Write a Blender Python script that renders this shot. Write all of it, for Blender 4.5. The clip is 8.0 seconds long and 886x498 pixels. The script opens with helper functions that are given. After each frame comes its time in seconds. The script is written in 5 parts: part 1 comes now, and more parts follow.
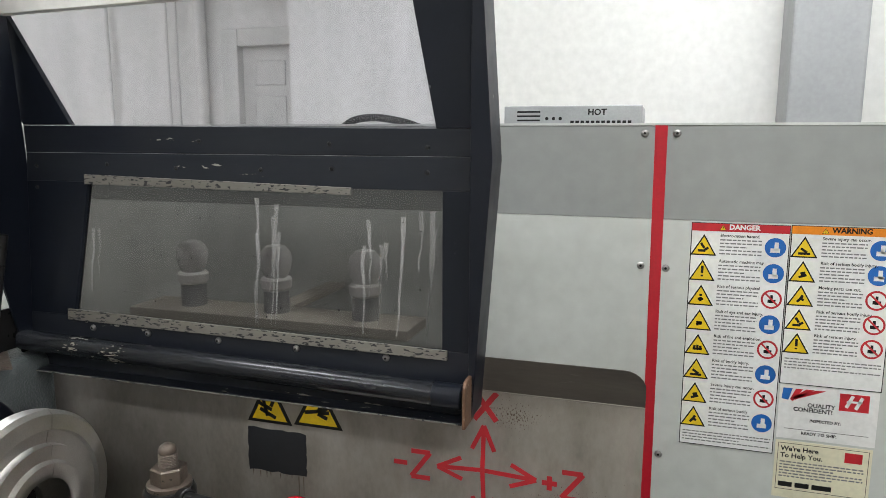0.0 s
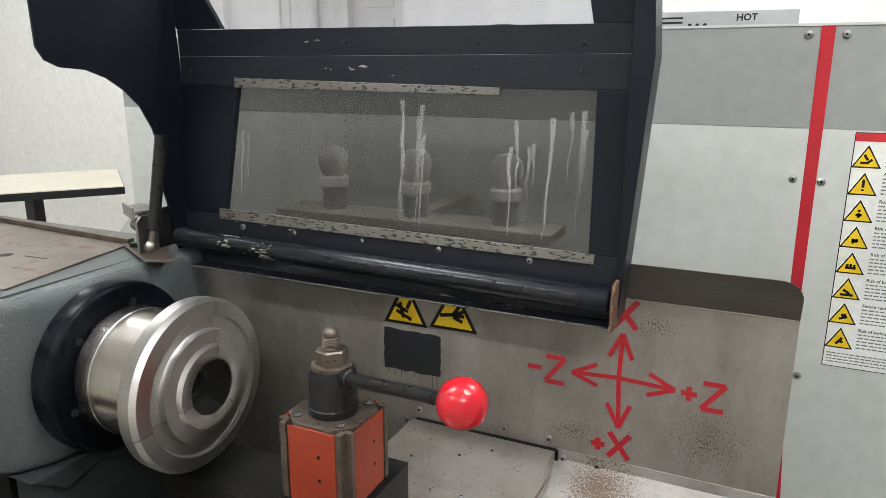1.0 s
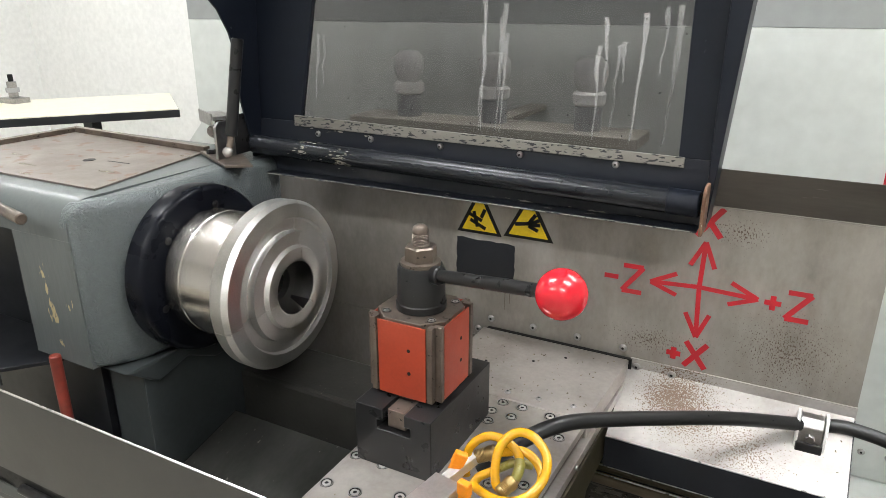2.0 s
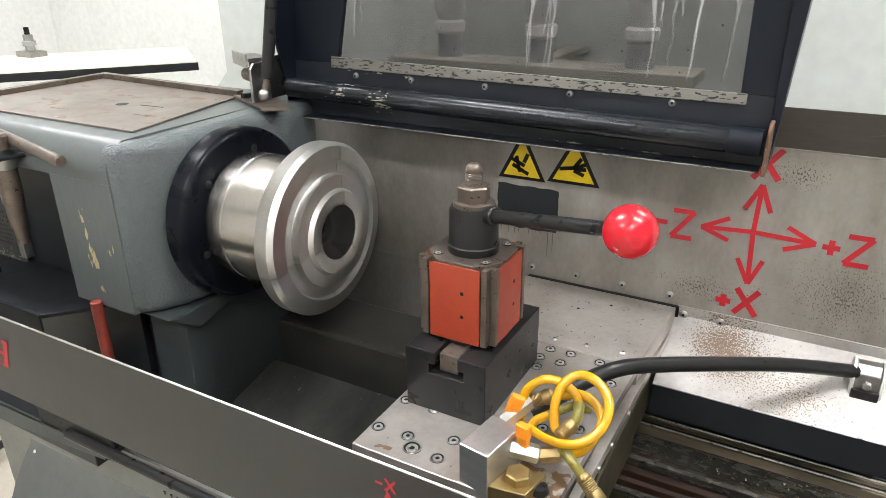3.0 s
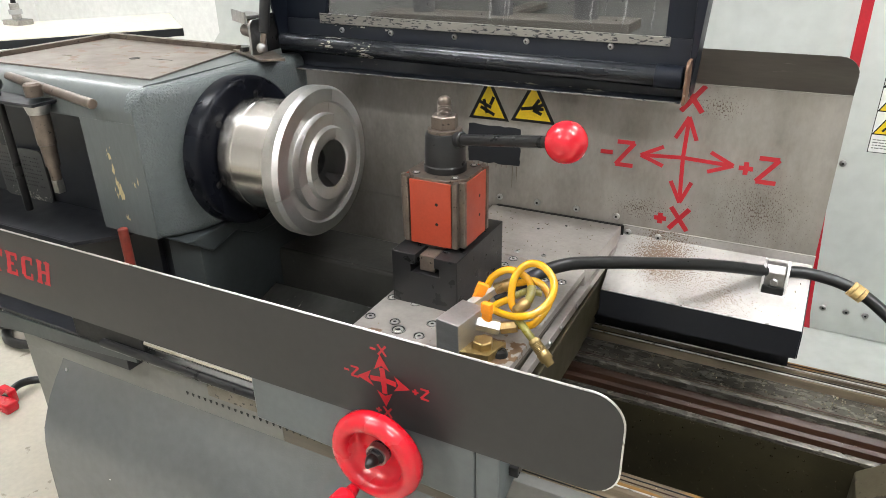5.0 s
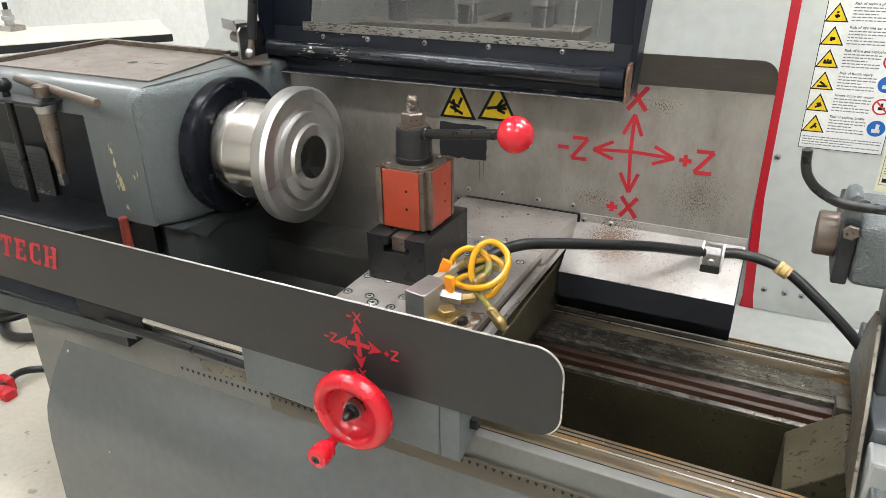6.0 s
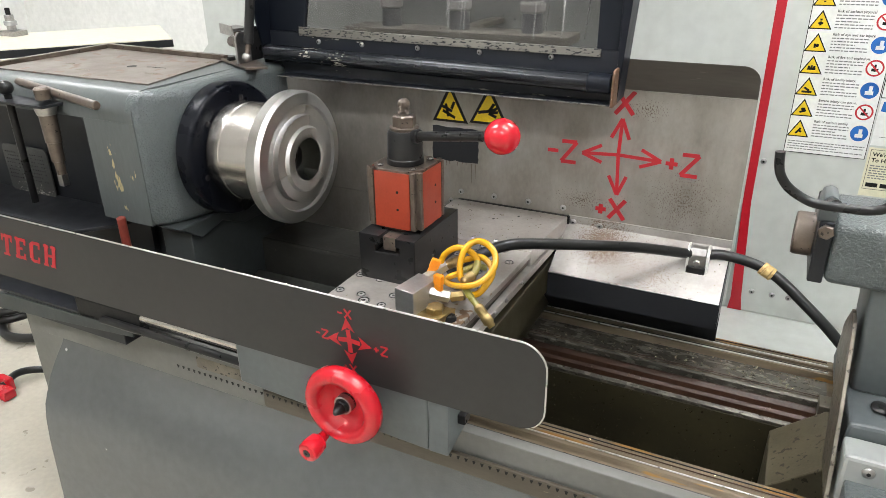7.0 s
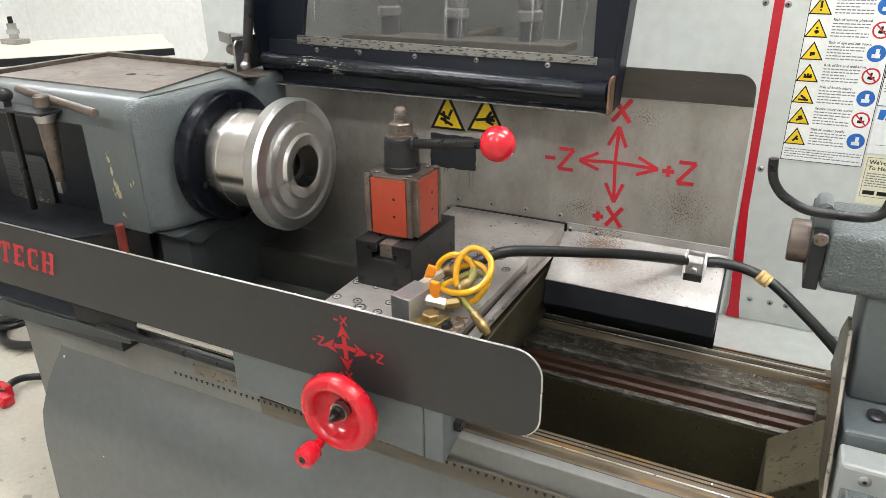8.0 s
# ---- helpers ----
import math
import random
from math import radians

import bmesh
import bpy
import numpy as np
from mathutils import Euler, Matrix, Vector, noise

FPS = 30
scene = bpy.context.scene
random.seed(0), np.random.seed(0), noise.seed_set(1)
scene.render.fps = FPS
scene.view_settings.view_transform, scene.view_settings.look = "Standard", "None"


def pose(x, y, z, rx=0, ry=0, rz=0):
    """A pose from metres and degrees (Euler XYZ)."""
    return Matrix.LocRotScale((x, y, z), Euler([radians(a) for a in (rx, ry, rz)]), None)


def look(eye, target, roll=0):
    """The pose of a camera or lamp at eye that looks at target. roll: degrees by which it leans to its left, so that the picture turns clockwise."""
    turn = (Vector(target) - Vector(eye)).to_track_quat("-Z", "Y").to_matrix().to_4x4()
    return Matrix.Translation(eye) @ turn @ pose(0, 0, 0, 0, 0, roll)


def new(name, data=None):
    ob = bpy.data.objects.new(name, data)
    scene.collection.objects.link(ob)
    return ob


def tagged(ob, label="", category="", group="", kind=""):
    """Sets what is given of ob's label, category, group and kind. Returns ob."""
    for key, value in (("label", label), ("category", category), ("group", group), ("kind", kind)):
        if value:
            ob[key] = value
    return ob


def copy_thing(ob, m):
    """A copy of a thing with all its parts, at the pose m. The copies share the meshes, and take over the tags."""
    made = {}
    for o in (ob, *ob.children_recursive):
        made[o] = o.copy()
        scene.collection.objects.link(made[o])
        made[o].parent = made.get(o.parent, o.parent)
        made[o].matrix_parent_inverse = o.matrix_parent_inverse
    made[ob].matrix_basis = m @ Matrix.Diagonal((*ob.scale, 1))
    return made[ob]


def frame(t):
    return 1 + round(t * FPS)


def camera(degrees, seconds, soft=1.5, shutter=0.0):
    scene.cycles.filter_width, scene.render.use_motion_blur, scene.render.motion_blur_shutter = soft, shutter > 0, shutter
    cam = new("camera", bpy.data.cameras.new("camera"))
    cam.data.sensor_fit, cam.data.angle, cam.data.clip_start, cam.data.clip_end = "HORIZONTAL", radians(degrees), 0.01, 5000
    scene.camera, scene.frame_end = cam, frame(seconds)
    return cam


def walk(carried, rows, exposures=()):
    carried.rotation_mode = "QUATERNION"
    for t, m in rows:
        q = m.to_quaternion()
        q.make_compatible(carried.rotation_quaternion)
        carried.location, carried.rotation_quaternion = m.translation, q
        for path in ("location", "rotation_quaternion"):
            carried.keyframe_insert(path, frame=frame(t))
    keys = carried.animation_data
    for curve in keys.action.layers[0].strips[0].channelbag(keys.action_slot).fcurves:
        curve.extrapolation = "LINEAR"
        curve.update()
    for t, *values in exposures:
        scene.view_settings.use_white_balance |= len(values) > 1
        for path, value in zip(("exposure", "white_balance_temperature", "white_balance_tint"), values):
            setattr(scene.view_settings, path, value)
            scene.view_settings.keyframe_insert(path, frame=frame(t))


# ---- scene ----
cam = camera(65.3, 8.0, soft=0.8)
PATH = [
    (0, (0.018, 0.039, 1.672), (-0.569, 1.925, 1.359), 0.2),
    (0.5, (-0.037, 0.016, 1.643), (-0.761, 1.835, 1.237), 0.4),
    (1, (-0.068, -0.002, 1.617), (-0.876, 1.76, 1.122), 0.2),
    (1.5, (-0.098, -0.021, 1.587), (-0.956, 1.688, 1.003), 0.2),
    (1.7, (-0.112, -0.03, 1.578), (-0.981, 1.659, 0.953), 0.1),
    (2.8, (-0.172, -0.058, 1.536), (-1.07, 1.56, 0.776), -0.5),
    (3, (-0.188, -0.053, 1.53), (-1.081, 1.557, 0.748), -0.5),
    (3.5, (-0.2, -0.052, 1.511), (-1.083, 1.546, 0.694), -0.3),
    (4, (-0.141, -0.092, 1.524), (-1.011, 1.5, 0.683), -0.4),
    (4.5, (-0.098, -0.163, 1.527), (-0.949, 1.434, 0.675), -0.7),
    (4.7, (-0.09, -0.199, 1.528), (-0.937, 1.397, 0.67), -0.9),
    (5.8, (0.006, -0.349, 1.554), (-0.786, 1.274, 0.695), -0.8),
    (6, (0.028, -0.368, 1.557), (-0.776, 1.255, 0.709), -0.8),
    (6.5, (0.05, -0.382, 1.563), (-0.753, 1.244, 0.721), -0.7),
    (7, (0.061, -0.39, 1.558), (-0.747, 1.24, 0.727), -0.6),
    (7.5, (0.066, -0.389, 1.559), (-0.746, 1.245, 0.739), -0.5),
    (8, (0.071, -0.388, 1.557), (-0.745, 1.249, 0.747), -0.6),
]
walk(cam, [(t, look(eye, target, roll)) for t, eye, target, roll in PATH],
     exposures=((0, -0.6), (0.5, -0.5), (1, -0.3), (1.5, -0.1), (3, 0.25), (4.5, 0.25), (6, 0.12), (8, 0.1)))

# ---- world, lights, exposure ----
world = bpy.data.worlds.new("world")
scene.world = world
world.use_nodes = True
world.node_tree.nodes["Background"].inputs[0].default_value = (0.9, 0.95, 1.0, 1)
world.node_tree.nodes["Background"].inputs[1].default_value = 0.3
LAMP = 50.0


# ---- materials ----
def surf(name, c1, c2=None, scale=8.0, rough=0.5, metal=0.0, bump=0.0, bscale=120.0, spots=None, spot_scale=30.0,
         spot_cut=0.68, stretch=(1, 1, 1), rvar=0.12, coat=0.0, wear=(), bdist=0.002, spec=0.5):
    """Two colours mixed by broad noise, a fine grain over it, optional chips or stains of a third colour."""
    m = bpy.data.materials.new(name)
    m.use_nodes = True
    n, l = m.node_tree.nodes, m.node_tree.links
    b = n["Principled BSDF"]
    co = n.new("ShaderNodeTexCoord")
    mp = n.new("ShaderNodeMapping")
    mp.inputs["Scale"].default_value = stretch
    l.new(co.outputs["Object"], mp.inputs[0])

    def tex(s, detail=6.0):
        t = n.new("ShaderNodeTexNoise")
        t.inputs["Scale"].default_value = s
        t.inputs["Detail"].default_value = detail
        l.new(mp.outputs[0], t.inputs["Vector"])
        return t.outputs["Fac"]

    def ramp(src, a, z):
        r = n.new("ShaderNodeMapRange")
        r.inputs["From Min"].default_value, r.inputs["From Max"].default_value = a, z
        l.new(src, r.inputs["Value"])
        return r.outputs[0]

    def mix(fac, a, z):
        x = n.new("ShaderNodeMix")
        x.data_type = "RGBA"
        l.new(fac, x.inputs[0])
        for sock, v in ((x.inputs[6], a), (x.inputs[7], z)):
            if isinstance(v, tuple):
                sock.default_value = (*v, 1)
            else:
                l.new(v, sock)
        return x.outputs[2]

    c2 = c2 or tuple(v * 0.8 for v in c1)
    col = mix(ramp(tex(scale), 0.35, 0.65), c1, c2)
    fine = mix(ramp(tex(scale * 14), 0.3, 0.7), tuple(v * 0.82 for v in c1), tuple(min(1, v * 1.12) for v in c1))
    mm = n.new("ShaderNodeMix")
    mm.data_type = "RGBA"
    mm.inputs[0].default_value = 0.35
    l.new(col, mm.inputs[6])
    l.new(fine, mm.inputs[7])
    col = mm.outputs[2]
    rsrc = tex(scale * 3)
    if spots:
        src = tex(spot_scale, 10.0)
        for spot in wear:
            reach = tuple(spot[3:]) if len(spot) == 6 else (spot[3],) * 3
            off = n.new("ShaderNodeVectorMath")
            off.operation = "SUBTRACT"
            l.new(co.outputs["Object"], off.inputs[0])
            off.inputs[1].default_value = spot[:3]
            oval = n.new("ShaderNodeVectorMath")
            oval.operation = "DIVIDE"
            l.new(off.outputs[0], oval.inputs[0])
            oval.inputs[1].default_value = reach
            far = n.new("ShaderNodeVectorMath")
            far.operation = "LENGTH"
            l.new(oval.outputs[0], far.inputs[0])
            near = n.new("ShaderNodeMapRange")
            near.inputs["From Min"].default_value, near.inputs["From Max"].default_value = 1.0, 0.0
            near.inputs["To Max"].default_value = 0.24
            l.new(far.outputs["Value"], near.inputs["Value"])
            add = n.new("ShaderNodeMath")
            l.new(src, add.inputs[0])
            l.new(near.outputs[0], add.inputs[1])
            src = add.outputs[0]
        f = ramp(src, spot_cut, spot_cut + 0.03)
        col = mix(f, col, spots)
    l.new(col, b.inputs["Base Color"])
    rr = n.new("ShaderNodeMapRange")
    rr.inputs["To Min"].default_value, rr.inputs["To Max"].default_value = max(0.03, rough - rvar), min(1, rough + rvar)
    l.new(rsrc, rr.inputs["Value"])
    l.new(rr.outputs[0], b.inputs["Roughness"])
    b.inputs["Metallic"].default_value = metal
    b.inputs["Coat Weight"].default_value = coat
    b.inputs["Specular IOR Level"].default_value = spec
    if bump:
        bp = n.new("ShaderNodeBump")
        bp.inputs["Strength"].default_value = bump
        bp.inputs["Distance"].default_value = bdist
        l.new(tex(bscale, 3.0), bp.inputs["Height"])
        l.new(bp.outputs[0], b.inputs["Normal"])
    return m


def glow(name, colour, strength):
    m = bpy.data.materials.new(name)
    m.use_nodes = True
    b = m.node_tree.nodes["Principled BSDF"]
    b.inputs["Emission Color"].default_value = (*colour, 1)
    b.inputs["Emission Strength"].default_value = strength
    return m


def pane(name, tint, haze, amount):
    """A thin sheet of dirty plastic: clear but tinted, with streaky noise in its haze."""
    m = bpy.data.materials.new(name)
    m.use_nodes = True
    n, l = m.node_tree.nodes, m.node_tree.links
    b = n["Principled BSDF"]
    b.inputs["Base Color"].default_value = (*haze, 1)
    b.inputs["Roughness"].default_value = 0.25
    clear, mx = n.new("ShaderNodeBsdfTransparent"), n.new("ShaderNodeMixShader")
    clear.inputs[0].default_value = (*tint, 1)
    co, mp, t = n.new("ShaderNodeTexCoord"), n.new("ShaderNodeMapping"), n.new("ShaderNodeTexNoise")
    mp.inputs["Scale"].default_value = (14, 14, 2.2)
    l.new(co.outputs["Object"], mp.inputs[0])
    l.new(mp.outputs[0], t.inputs["Vector"])
    t.inputs["Scale"].default_value, t.inputs["Detail"].default_value = 1.0, 5
    r = n.new("ShaderNodeMapRange")
    r.inputs["From Min"].default_value, r.inputs["From Max"].default_value = 0.35, 0.75
    r.inputs["To Min"].default_value, r.inputs["To Max"].default_value = amount
    l.new(t.outputs["Fac"], r.inputs["Value"])
    l.new(r.outputs[0], mx.inputs[0])
    l.new(clear.outputs[0], mx.inputs[1])
    l.new(b.outputs[0], mx.inputs[2])
    l.new(mx.outputs[0], n["Material Output"].inputs["Surface"])
    return m


def lathe_turned(m, centre):
    """Makes a metal glint like a turned face: fine grooves run round the axis through centre, along x."""
    n, l = m.node_tree.nodes, m.node_tree.links
    b = n["Principled BSDF"]
    g, sub, cr = n.new("ShaderNodeNewGeometry"), n.new("ShaderNodeVectorMath"), n.new("ShaderNodeVectorMath")
    sub.operation, cr.operation = "SUBTRACT", "CROSS_PRODUCT"
    sub.inputs[1].default_value = centre
    cr.inputs[0].default_value = (1, 0, 0)
    l.new(g.outputs["Position"], sub.inputs[0])
    l.new(sub.outputs[0], cr.inputs[1])
    l.new(cr.outputs[0], b.inputs["Tangent"])
    b.inputs["Anisotropic"].default_value = 0.85


M = {}
M["wall"] = surf("white_wall_paint", (0.82, 0.82, 0.80), (0.79, 0.79, 0.77), 2, 0.7)
M["floor"] = surf("concrete", (0.50, 0.46, 0.38), (0.40, 0.37, 0.31), 4, 0.6, bump=0.15, bscale=60, spots=(0.28, 0.25, 0.2), spot_scale=14, spot_cut=0.64)
M["ceil"] = surf("ceiling_paint", (0.75, 0.75, 0.73), None, 4, 0.8)
M["column"] = surf("grey_column_paint", (0.36, 0.37, 0.38), (0.32, 0.33, 0.34), 5, 0.5)
M["cab"] = surf("light_grey_enamel", (0.56, 0.58, 0.55), (0.53, 0.55, 0.52), 2, 0.45, bump=0.06, bscale=260)
M["cabdark"] = surf("mid_grey_enamel", (0.29, 0.30, 0.29), (0.27, 0.28, 0.275), 2, 0.45, bump=0.06, bscale=260)
M["redtape"] = surf("red_tape", (0.50, 0.012, 0.026), (0.42, 0.009, 0.02), 12, 0.35, bump=0.1, bscale=60)
M["redmark"] = surf("red_marking_tape", (0.47, 0.012, 0.022), (0.34, 0.010, 0.018), 40, 0.5)
M["rodred"] = surf("dark_red_rod_paint", (0.24, 0.035, 0.022), (0.11, 0.025, 0.018), 60, 0.45, bump=0.12, bscale=300)
M["steel"] = surf("stained_sheet_steel", (0.325, 0.30, 0.272), (0.165, 0.148, 0.128), 6.5, 0.42, 0.35, bump=0.08, bscale=420, spots=(0.11, 0.08, 0.06), spot_scale=300, spot_cut=0.75, stretch=(1.6, 1, 0.8), rvar=0.16, wear=((-0.10, 1.16, 1.0, 0.18, 0.1, 0.15), (-0.33, 1.16, 0.97, 0.14, 0.1, 0.06), (-0.2, 1.16, 1.2, 0.1, 0.1, 0.05)))
# Fold steel: its dim reflection is put into the base colour, beside oily smears.
M["foldsteel"] = surf("darkened_smeared_fold_steel", (0.15, 0.135, 0.12), (0.075, 0.067, 0.06), 5.0, 0.34, 0.4, bump=0.06, bscale=300, spots=(0.21, 0.19, 0.17), spot_scale=30, spot_cut=0.66, stretch=(0.4, 1, 3.0))
M["traysteel"] = surf("tray_steel", (0.47, 0.445, 0.42), (0.27, 0.245, 0.225), 9, 0.46, 0.35, bump=0.05, bscale=200, spots=(0.17, 0.115, 0.08), spot_scale=420, spot_cut=0.79, wear=((-0.24, 1.10, 0.875, 0.15, 0.2, 0.2), (-0.12, 1.06, 0.85, 0.12), (-0.28, 1.12, 0.89, 0.10)))
M["plate"] = surf("ground_steel_plate", (0.46, 0.43, 0.40), (0.25, 0.215, 0.185), 9, 0.36, 0.6, bump=0.06, bscale=500, spots=(0.24, 0.155, 0.095), spot_scale=70, spot_cut=0.74, rvar=0.14, wear=((-0.41, 0.575, 0.925, 0.075), (-0.43, 0.60, 0.925, 0.09), (-0.37, 0.70, 0.925, 0.05), (-0.62, 0.56, 0.925, 0.06, 0.012, 0.02)))
M["chrome"] = surf("turned_steel", (0.66, 0.63, 0.595), (0.61, 0.58, 0.55), 6, 0.25, 1.0, stretch=(14, 0.3, 0.3), rvar=0.03)
M["jaw"] = surf("machined_jaw_steel", (0.66, 0.65, 0.635), (0.58, 0.57, 0.555), 30, 0.30, 1.0, rvar=0.04)
M["screw"] = surf("screw_steel", (0.42, 0.41, 0.40), (0.28, 0.27, 0.26), 90, 0.33, 1.0)
M["darksteel"] = surf("blackened_steel", (0.012, 0.012, 0.013), (0.024, 0.023, 0.022), 14, 0.30, 0.15, bump=0.05, bscale=400, spots=(0.12, 0.11, 0.10), spot_scale=160, spot_cut=0.74, rvar=0.10, spec=0.3)
M["oldsteel"] = surf("brown_worn_steel", (0.17, 0.135, 0.11), (0.075, 0.06, 0.05), 28, 0.38, 0.6, bump=0.12, bscale=350, spots=(0.03, 0.025, 0.02), spot_scale=120, spot_cut=0.64)
M["flange"] = surf("black_flange_enamel", (0.004, 0.0045, 0.007), (0.006, 0.007, 0.010), 6, 0.28, spots=(0.10, 0.10, 0.10), spot_scale=120, spot_cut=0.76, rvar=0.05, spec=0.12)
M["black"] = surf("black_enamel", (0.006, 0.008, 0.013), (0.009, 0.011, 0.017), 6, 0.36, bump=0.04, bscale=250, spots=(0.16, 0.165, 0.17), spot_scale=38, spot_cut=0.73, spec=0.22)
M["blackworn"] = surf("chipped_black_enamel", (0.012, 0.014, 0.02), (0.02, 0.023, 0.028), 6, 0.34, bump=0.05, bscale=250, spots=(0.34, 0.32, 0.27), spot_scale=95, spot_cut=0.775, stretch=(0.45, 1, 1.8), wear=((-0.74, 1.07, 1.625, 0.12, 0.1, 0.012), (-0.62, 1.07, 1.61, 0.09, 0.1, 0.010), (-0.80, 1.07, 1.672, 0.16, 0.1, 0.010), (-0.93, 1.06, 1.252, 0.10, 0.1, 0.012), (-0.95, 1.06, 1.325, 0.14, 0.1, 0.010), (-0.5, 1.06, 1.238, 0.5, 0.1, 0.006)), spec=0.25)
M["tubeworn"] = surf("scuffed_black_tube", (0.012, 0.014, 0.018), (0.018, 0.02, 0.024), 6, 0.24, 0.3, bump=0.03, bscale=250, spots=(0.34, 0.32, 0.26), spot_scale=170, spot_cut=0.775, stretch=(0.4, 1, 1.5), wear=((-1.0, 1.02, 1.295, 0.07), (-0.90, 1.015, 1.28, 0.06), (-0.93, 1.03, 1.245, 0.06)), rvar=0.05)
M["stripworn"] = surf("paint_stripped_strip", (0.20, 0.19, 0.168), (0.12, 0.113, 0.10), 8, 0.4, 0.3, spots=(0.02, 0.021, 0.024), spot_scale=240, spot_cut=0.57, stretch=(0.35, 1, 1.2))
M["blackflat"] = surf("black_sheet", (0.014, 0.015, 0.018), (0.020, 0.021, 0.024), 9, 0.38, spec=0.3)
M["cast"] = surf("grey_cast_paint", (0.098, 0.112, 0.112), (0.080, 0.092, 0.094), 5, 0.34, bump=0.8, bscale=230, rvar=0.06, bdist=0.004, spec=0.45)
M["castfront"] = surf("chipped_grey_casting_paint", (0.098, 0.108, 0.106), (0.086, 0.096, 0.095), 5, 0.36, bump=0.15, bscale=60, spots=(0.46, 0.37, 0.19), spot_scale=75, spot_cut=0.745, stretch=(2.2, 2.0, 0.55), rvar=0.06, wear=((-1.252, 0.612, 1.10, 0.022, 0.05, 0.085), (-1.242, 0.612, 1.05, 0.026, 0.05, 0.035), (-1.197, 0.612, 1.075, 0.014, 0.05, 0.055), (-1.235, 0.612, 0.995, 0.03, 0.05, 0.025)), spec=0.4)
M["castsmooth"] = surf("grey_casting_smooth_paint", (0.105, 0.118, 0.12), (0.085, 0.097, 0.10), 5, 0.38, bump=0.12, bscale=70, rvar=0.08, spec=0.4)
M["coverplate"] = surf("rusty_cover_plate", (0.20, 0.175, 0.155), (0.115, 0.085, 0.068), 7, 0.40, 0.3, bump=0.08, bscale=200, spots=(0.15, 0.075, 0.048), spot_scale=26, spot_cut=0.60)
M["guard"] = surf("dark_grey_guard_paint", (0.030, 0.029, 0.0285), (0.025, 0.0245, 0.0245), 4, 0.31, 0.0, bump=0.03, bscale=90, rvar=0.07, spec=0.33)
M["edge"] = surf("bare_sheet_edge", (0.72, 0.71, 0.69), (0.55, 0.54, 0.52), 30, 0.3, 0.9)
M["base"] = surf("grey_base_enamel", (0.155, 0.155, 0.143), (0.125, 0.125, 0.115), 5, 0.45, bump=0.08, bscale=180, spots=(0.08, 0.075, 0.06), spot_scale=60, spot_cut=0.72, spec=0.35)
M["slope"] = surf("blue_grey_enamel", (0.112, 0.118, 0.119), (0.098, 0.104, 0.106), 3, 0.22, bump=0.14, bscale=260, rvar=0.03, spec=0.6)
M["orange"] = surf("orange_red_enamel", (0.35, 0.046, 0.019), (0.28, 0.036, 0.015), 14, 0.38, bump=0.05, bscale=300, spots=(0.12, 0.05, 0.03), spot_scale=60, spot_cut=0.73)
M["redball"] = surf("red_plastic", (0.56, 0.008, 0.020), (0.50, 0.007, 0.017), 6, 0.27, rvar=0.05, coat=0.25)
M["alu"] = surf("milled_aluminium", (0.60, 0.60, 0.59), (0.46, 0.46, 0.45), 16, 0.36, 0.9, bump=0.05, bscale=250, stretch=(1, 1, 4))
M["brass"] = surf("dull_brass", (0.36, 0.26, 0.11), (0.25, 0.18, 0.08), 60, 0.38, 0.85, bump=0.2, bscale=700)
M["yellow"] = surf("yellow_tubing", (0.62, 0.31, 0.006), (0.50, 0.25, 0.005), 18, 0.22, rvar=0.05, coat=0.3)
M["olive"] = surf("oily_hose", (0.22, 0.19, 0.03), (0.14, 0.12, 0.025), 40, 0.3)
M["orangeplastic"] = surf("orange_lever_plastic", (0.83, 0.27, 0.01), (0.75, 0.22, 0.01), 20, 0.4)
M["hose"] = surf("black_rubber_hose", (0.012, 0.012, 0.012), (0.02, 0.02, 0.02), 20, 0.3, rvar=0.06, spec=0.35)
M["white"] = surf("white_plastic", (0.78, 0.77, 0.74), None, 30, 0.45)
M["cream"] = surf("cream_tie", (0.66, 0.46, 0.19), (0.55, 0.38, 0.15), 60, 0.5)
M["oily"] = surf("oily_cast_iron", (0.040, 0.034, 0.018), (0.018, 0.016, 0.010), 7, 0.36, 0.0, bump=0.12, bscale=90, spots=(0.10, 0.085, 0.055), spot_scale=150, spot_cut=0.70, spec=0.4)
M["way"] = surf("oily_ground_way", (0.21, 0.165, 0.11), (0.06, 0.045, 0.03), 10, 0.33, 0.5, bump=0.05, bscale=300, spots=(0.27, 0.145, 0.04), spot_scale=8, spot_cut=0.58, stretch=(0.6, 5, 5))
M["rustway"] = surf("brown_oil_varnish", (0.050, 0.022, 0.012), (0.020, 0.010, 0.006), 14, 0.36, 0.0, bump=0.10, bscale=200, spots=(0.13, 0.10, 0.07), spot_scale=90, spot_cut=0.70, stretch=(0.4, 3, 3), spec=0.3)
M["yellowlabel"] = surf("yellow_label", (0.78, 0.54, 0.01), None, 30, 0.4)
M["ink"] = surf("black_ink", (0.012, 0.012, 0.012), None, 40, 0.5, spec=0.2)
M["grey_ink"] = surf("grey_ink", (0.20, 0.20, 0.20), None, 40, 0.6)
M["paper"] = surf("white_label_film", (0.80, 0.80, 0.78), None, 8, 0.35)
M["creampaper"] = surf("cream_label_film", (0.78, 0.74, 0.55), None, 8, 0.35)
M["labelred"] = surf("label_red", (0.56, 0.02, 0.03), None, 30, 0.4)
M["labelorange"] = surf("label_orange", (0.80, 0.25, 0.01), None, 30, 0.4)
M["labelblue"] = surf("label_blue", (0.012, 0.13, 0.46), None, 30, 0.4)
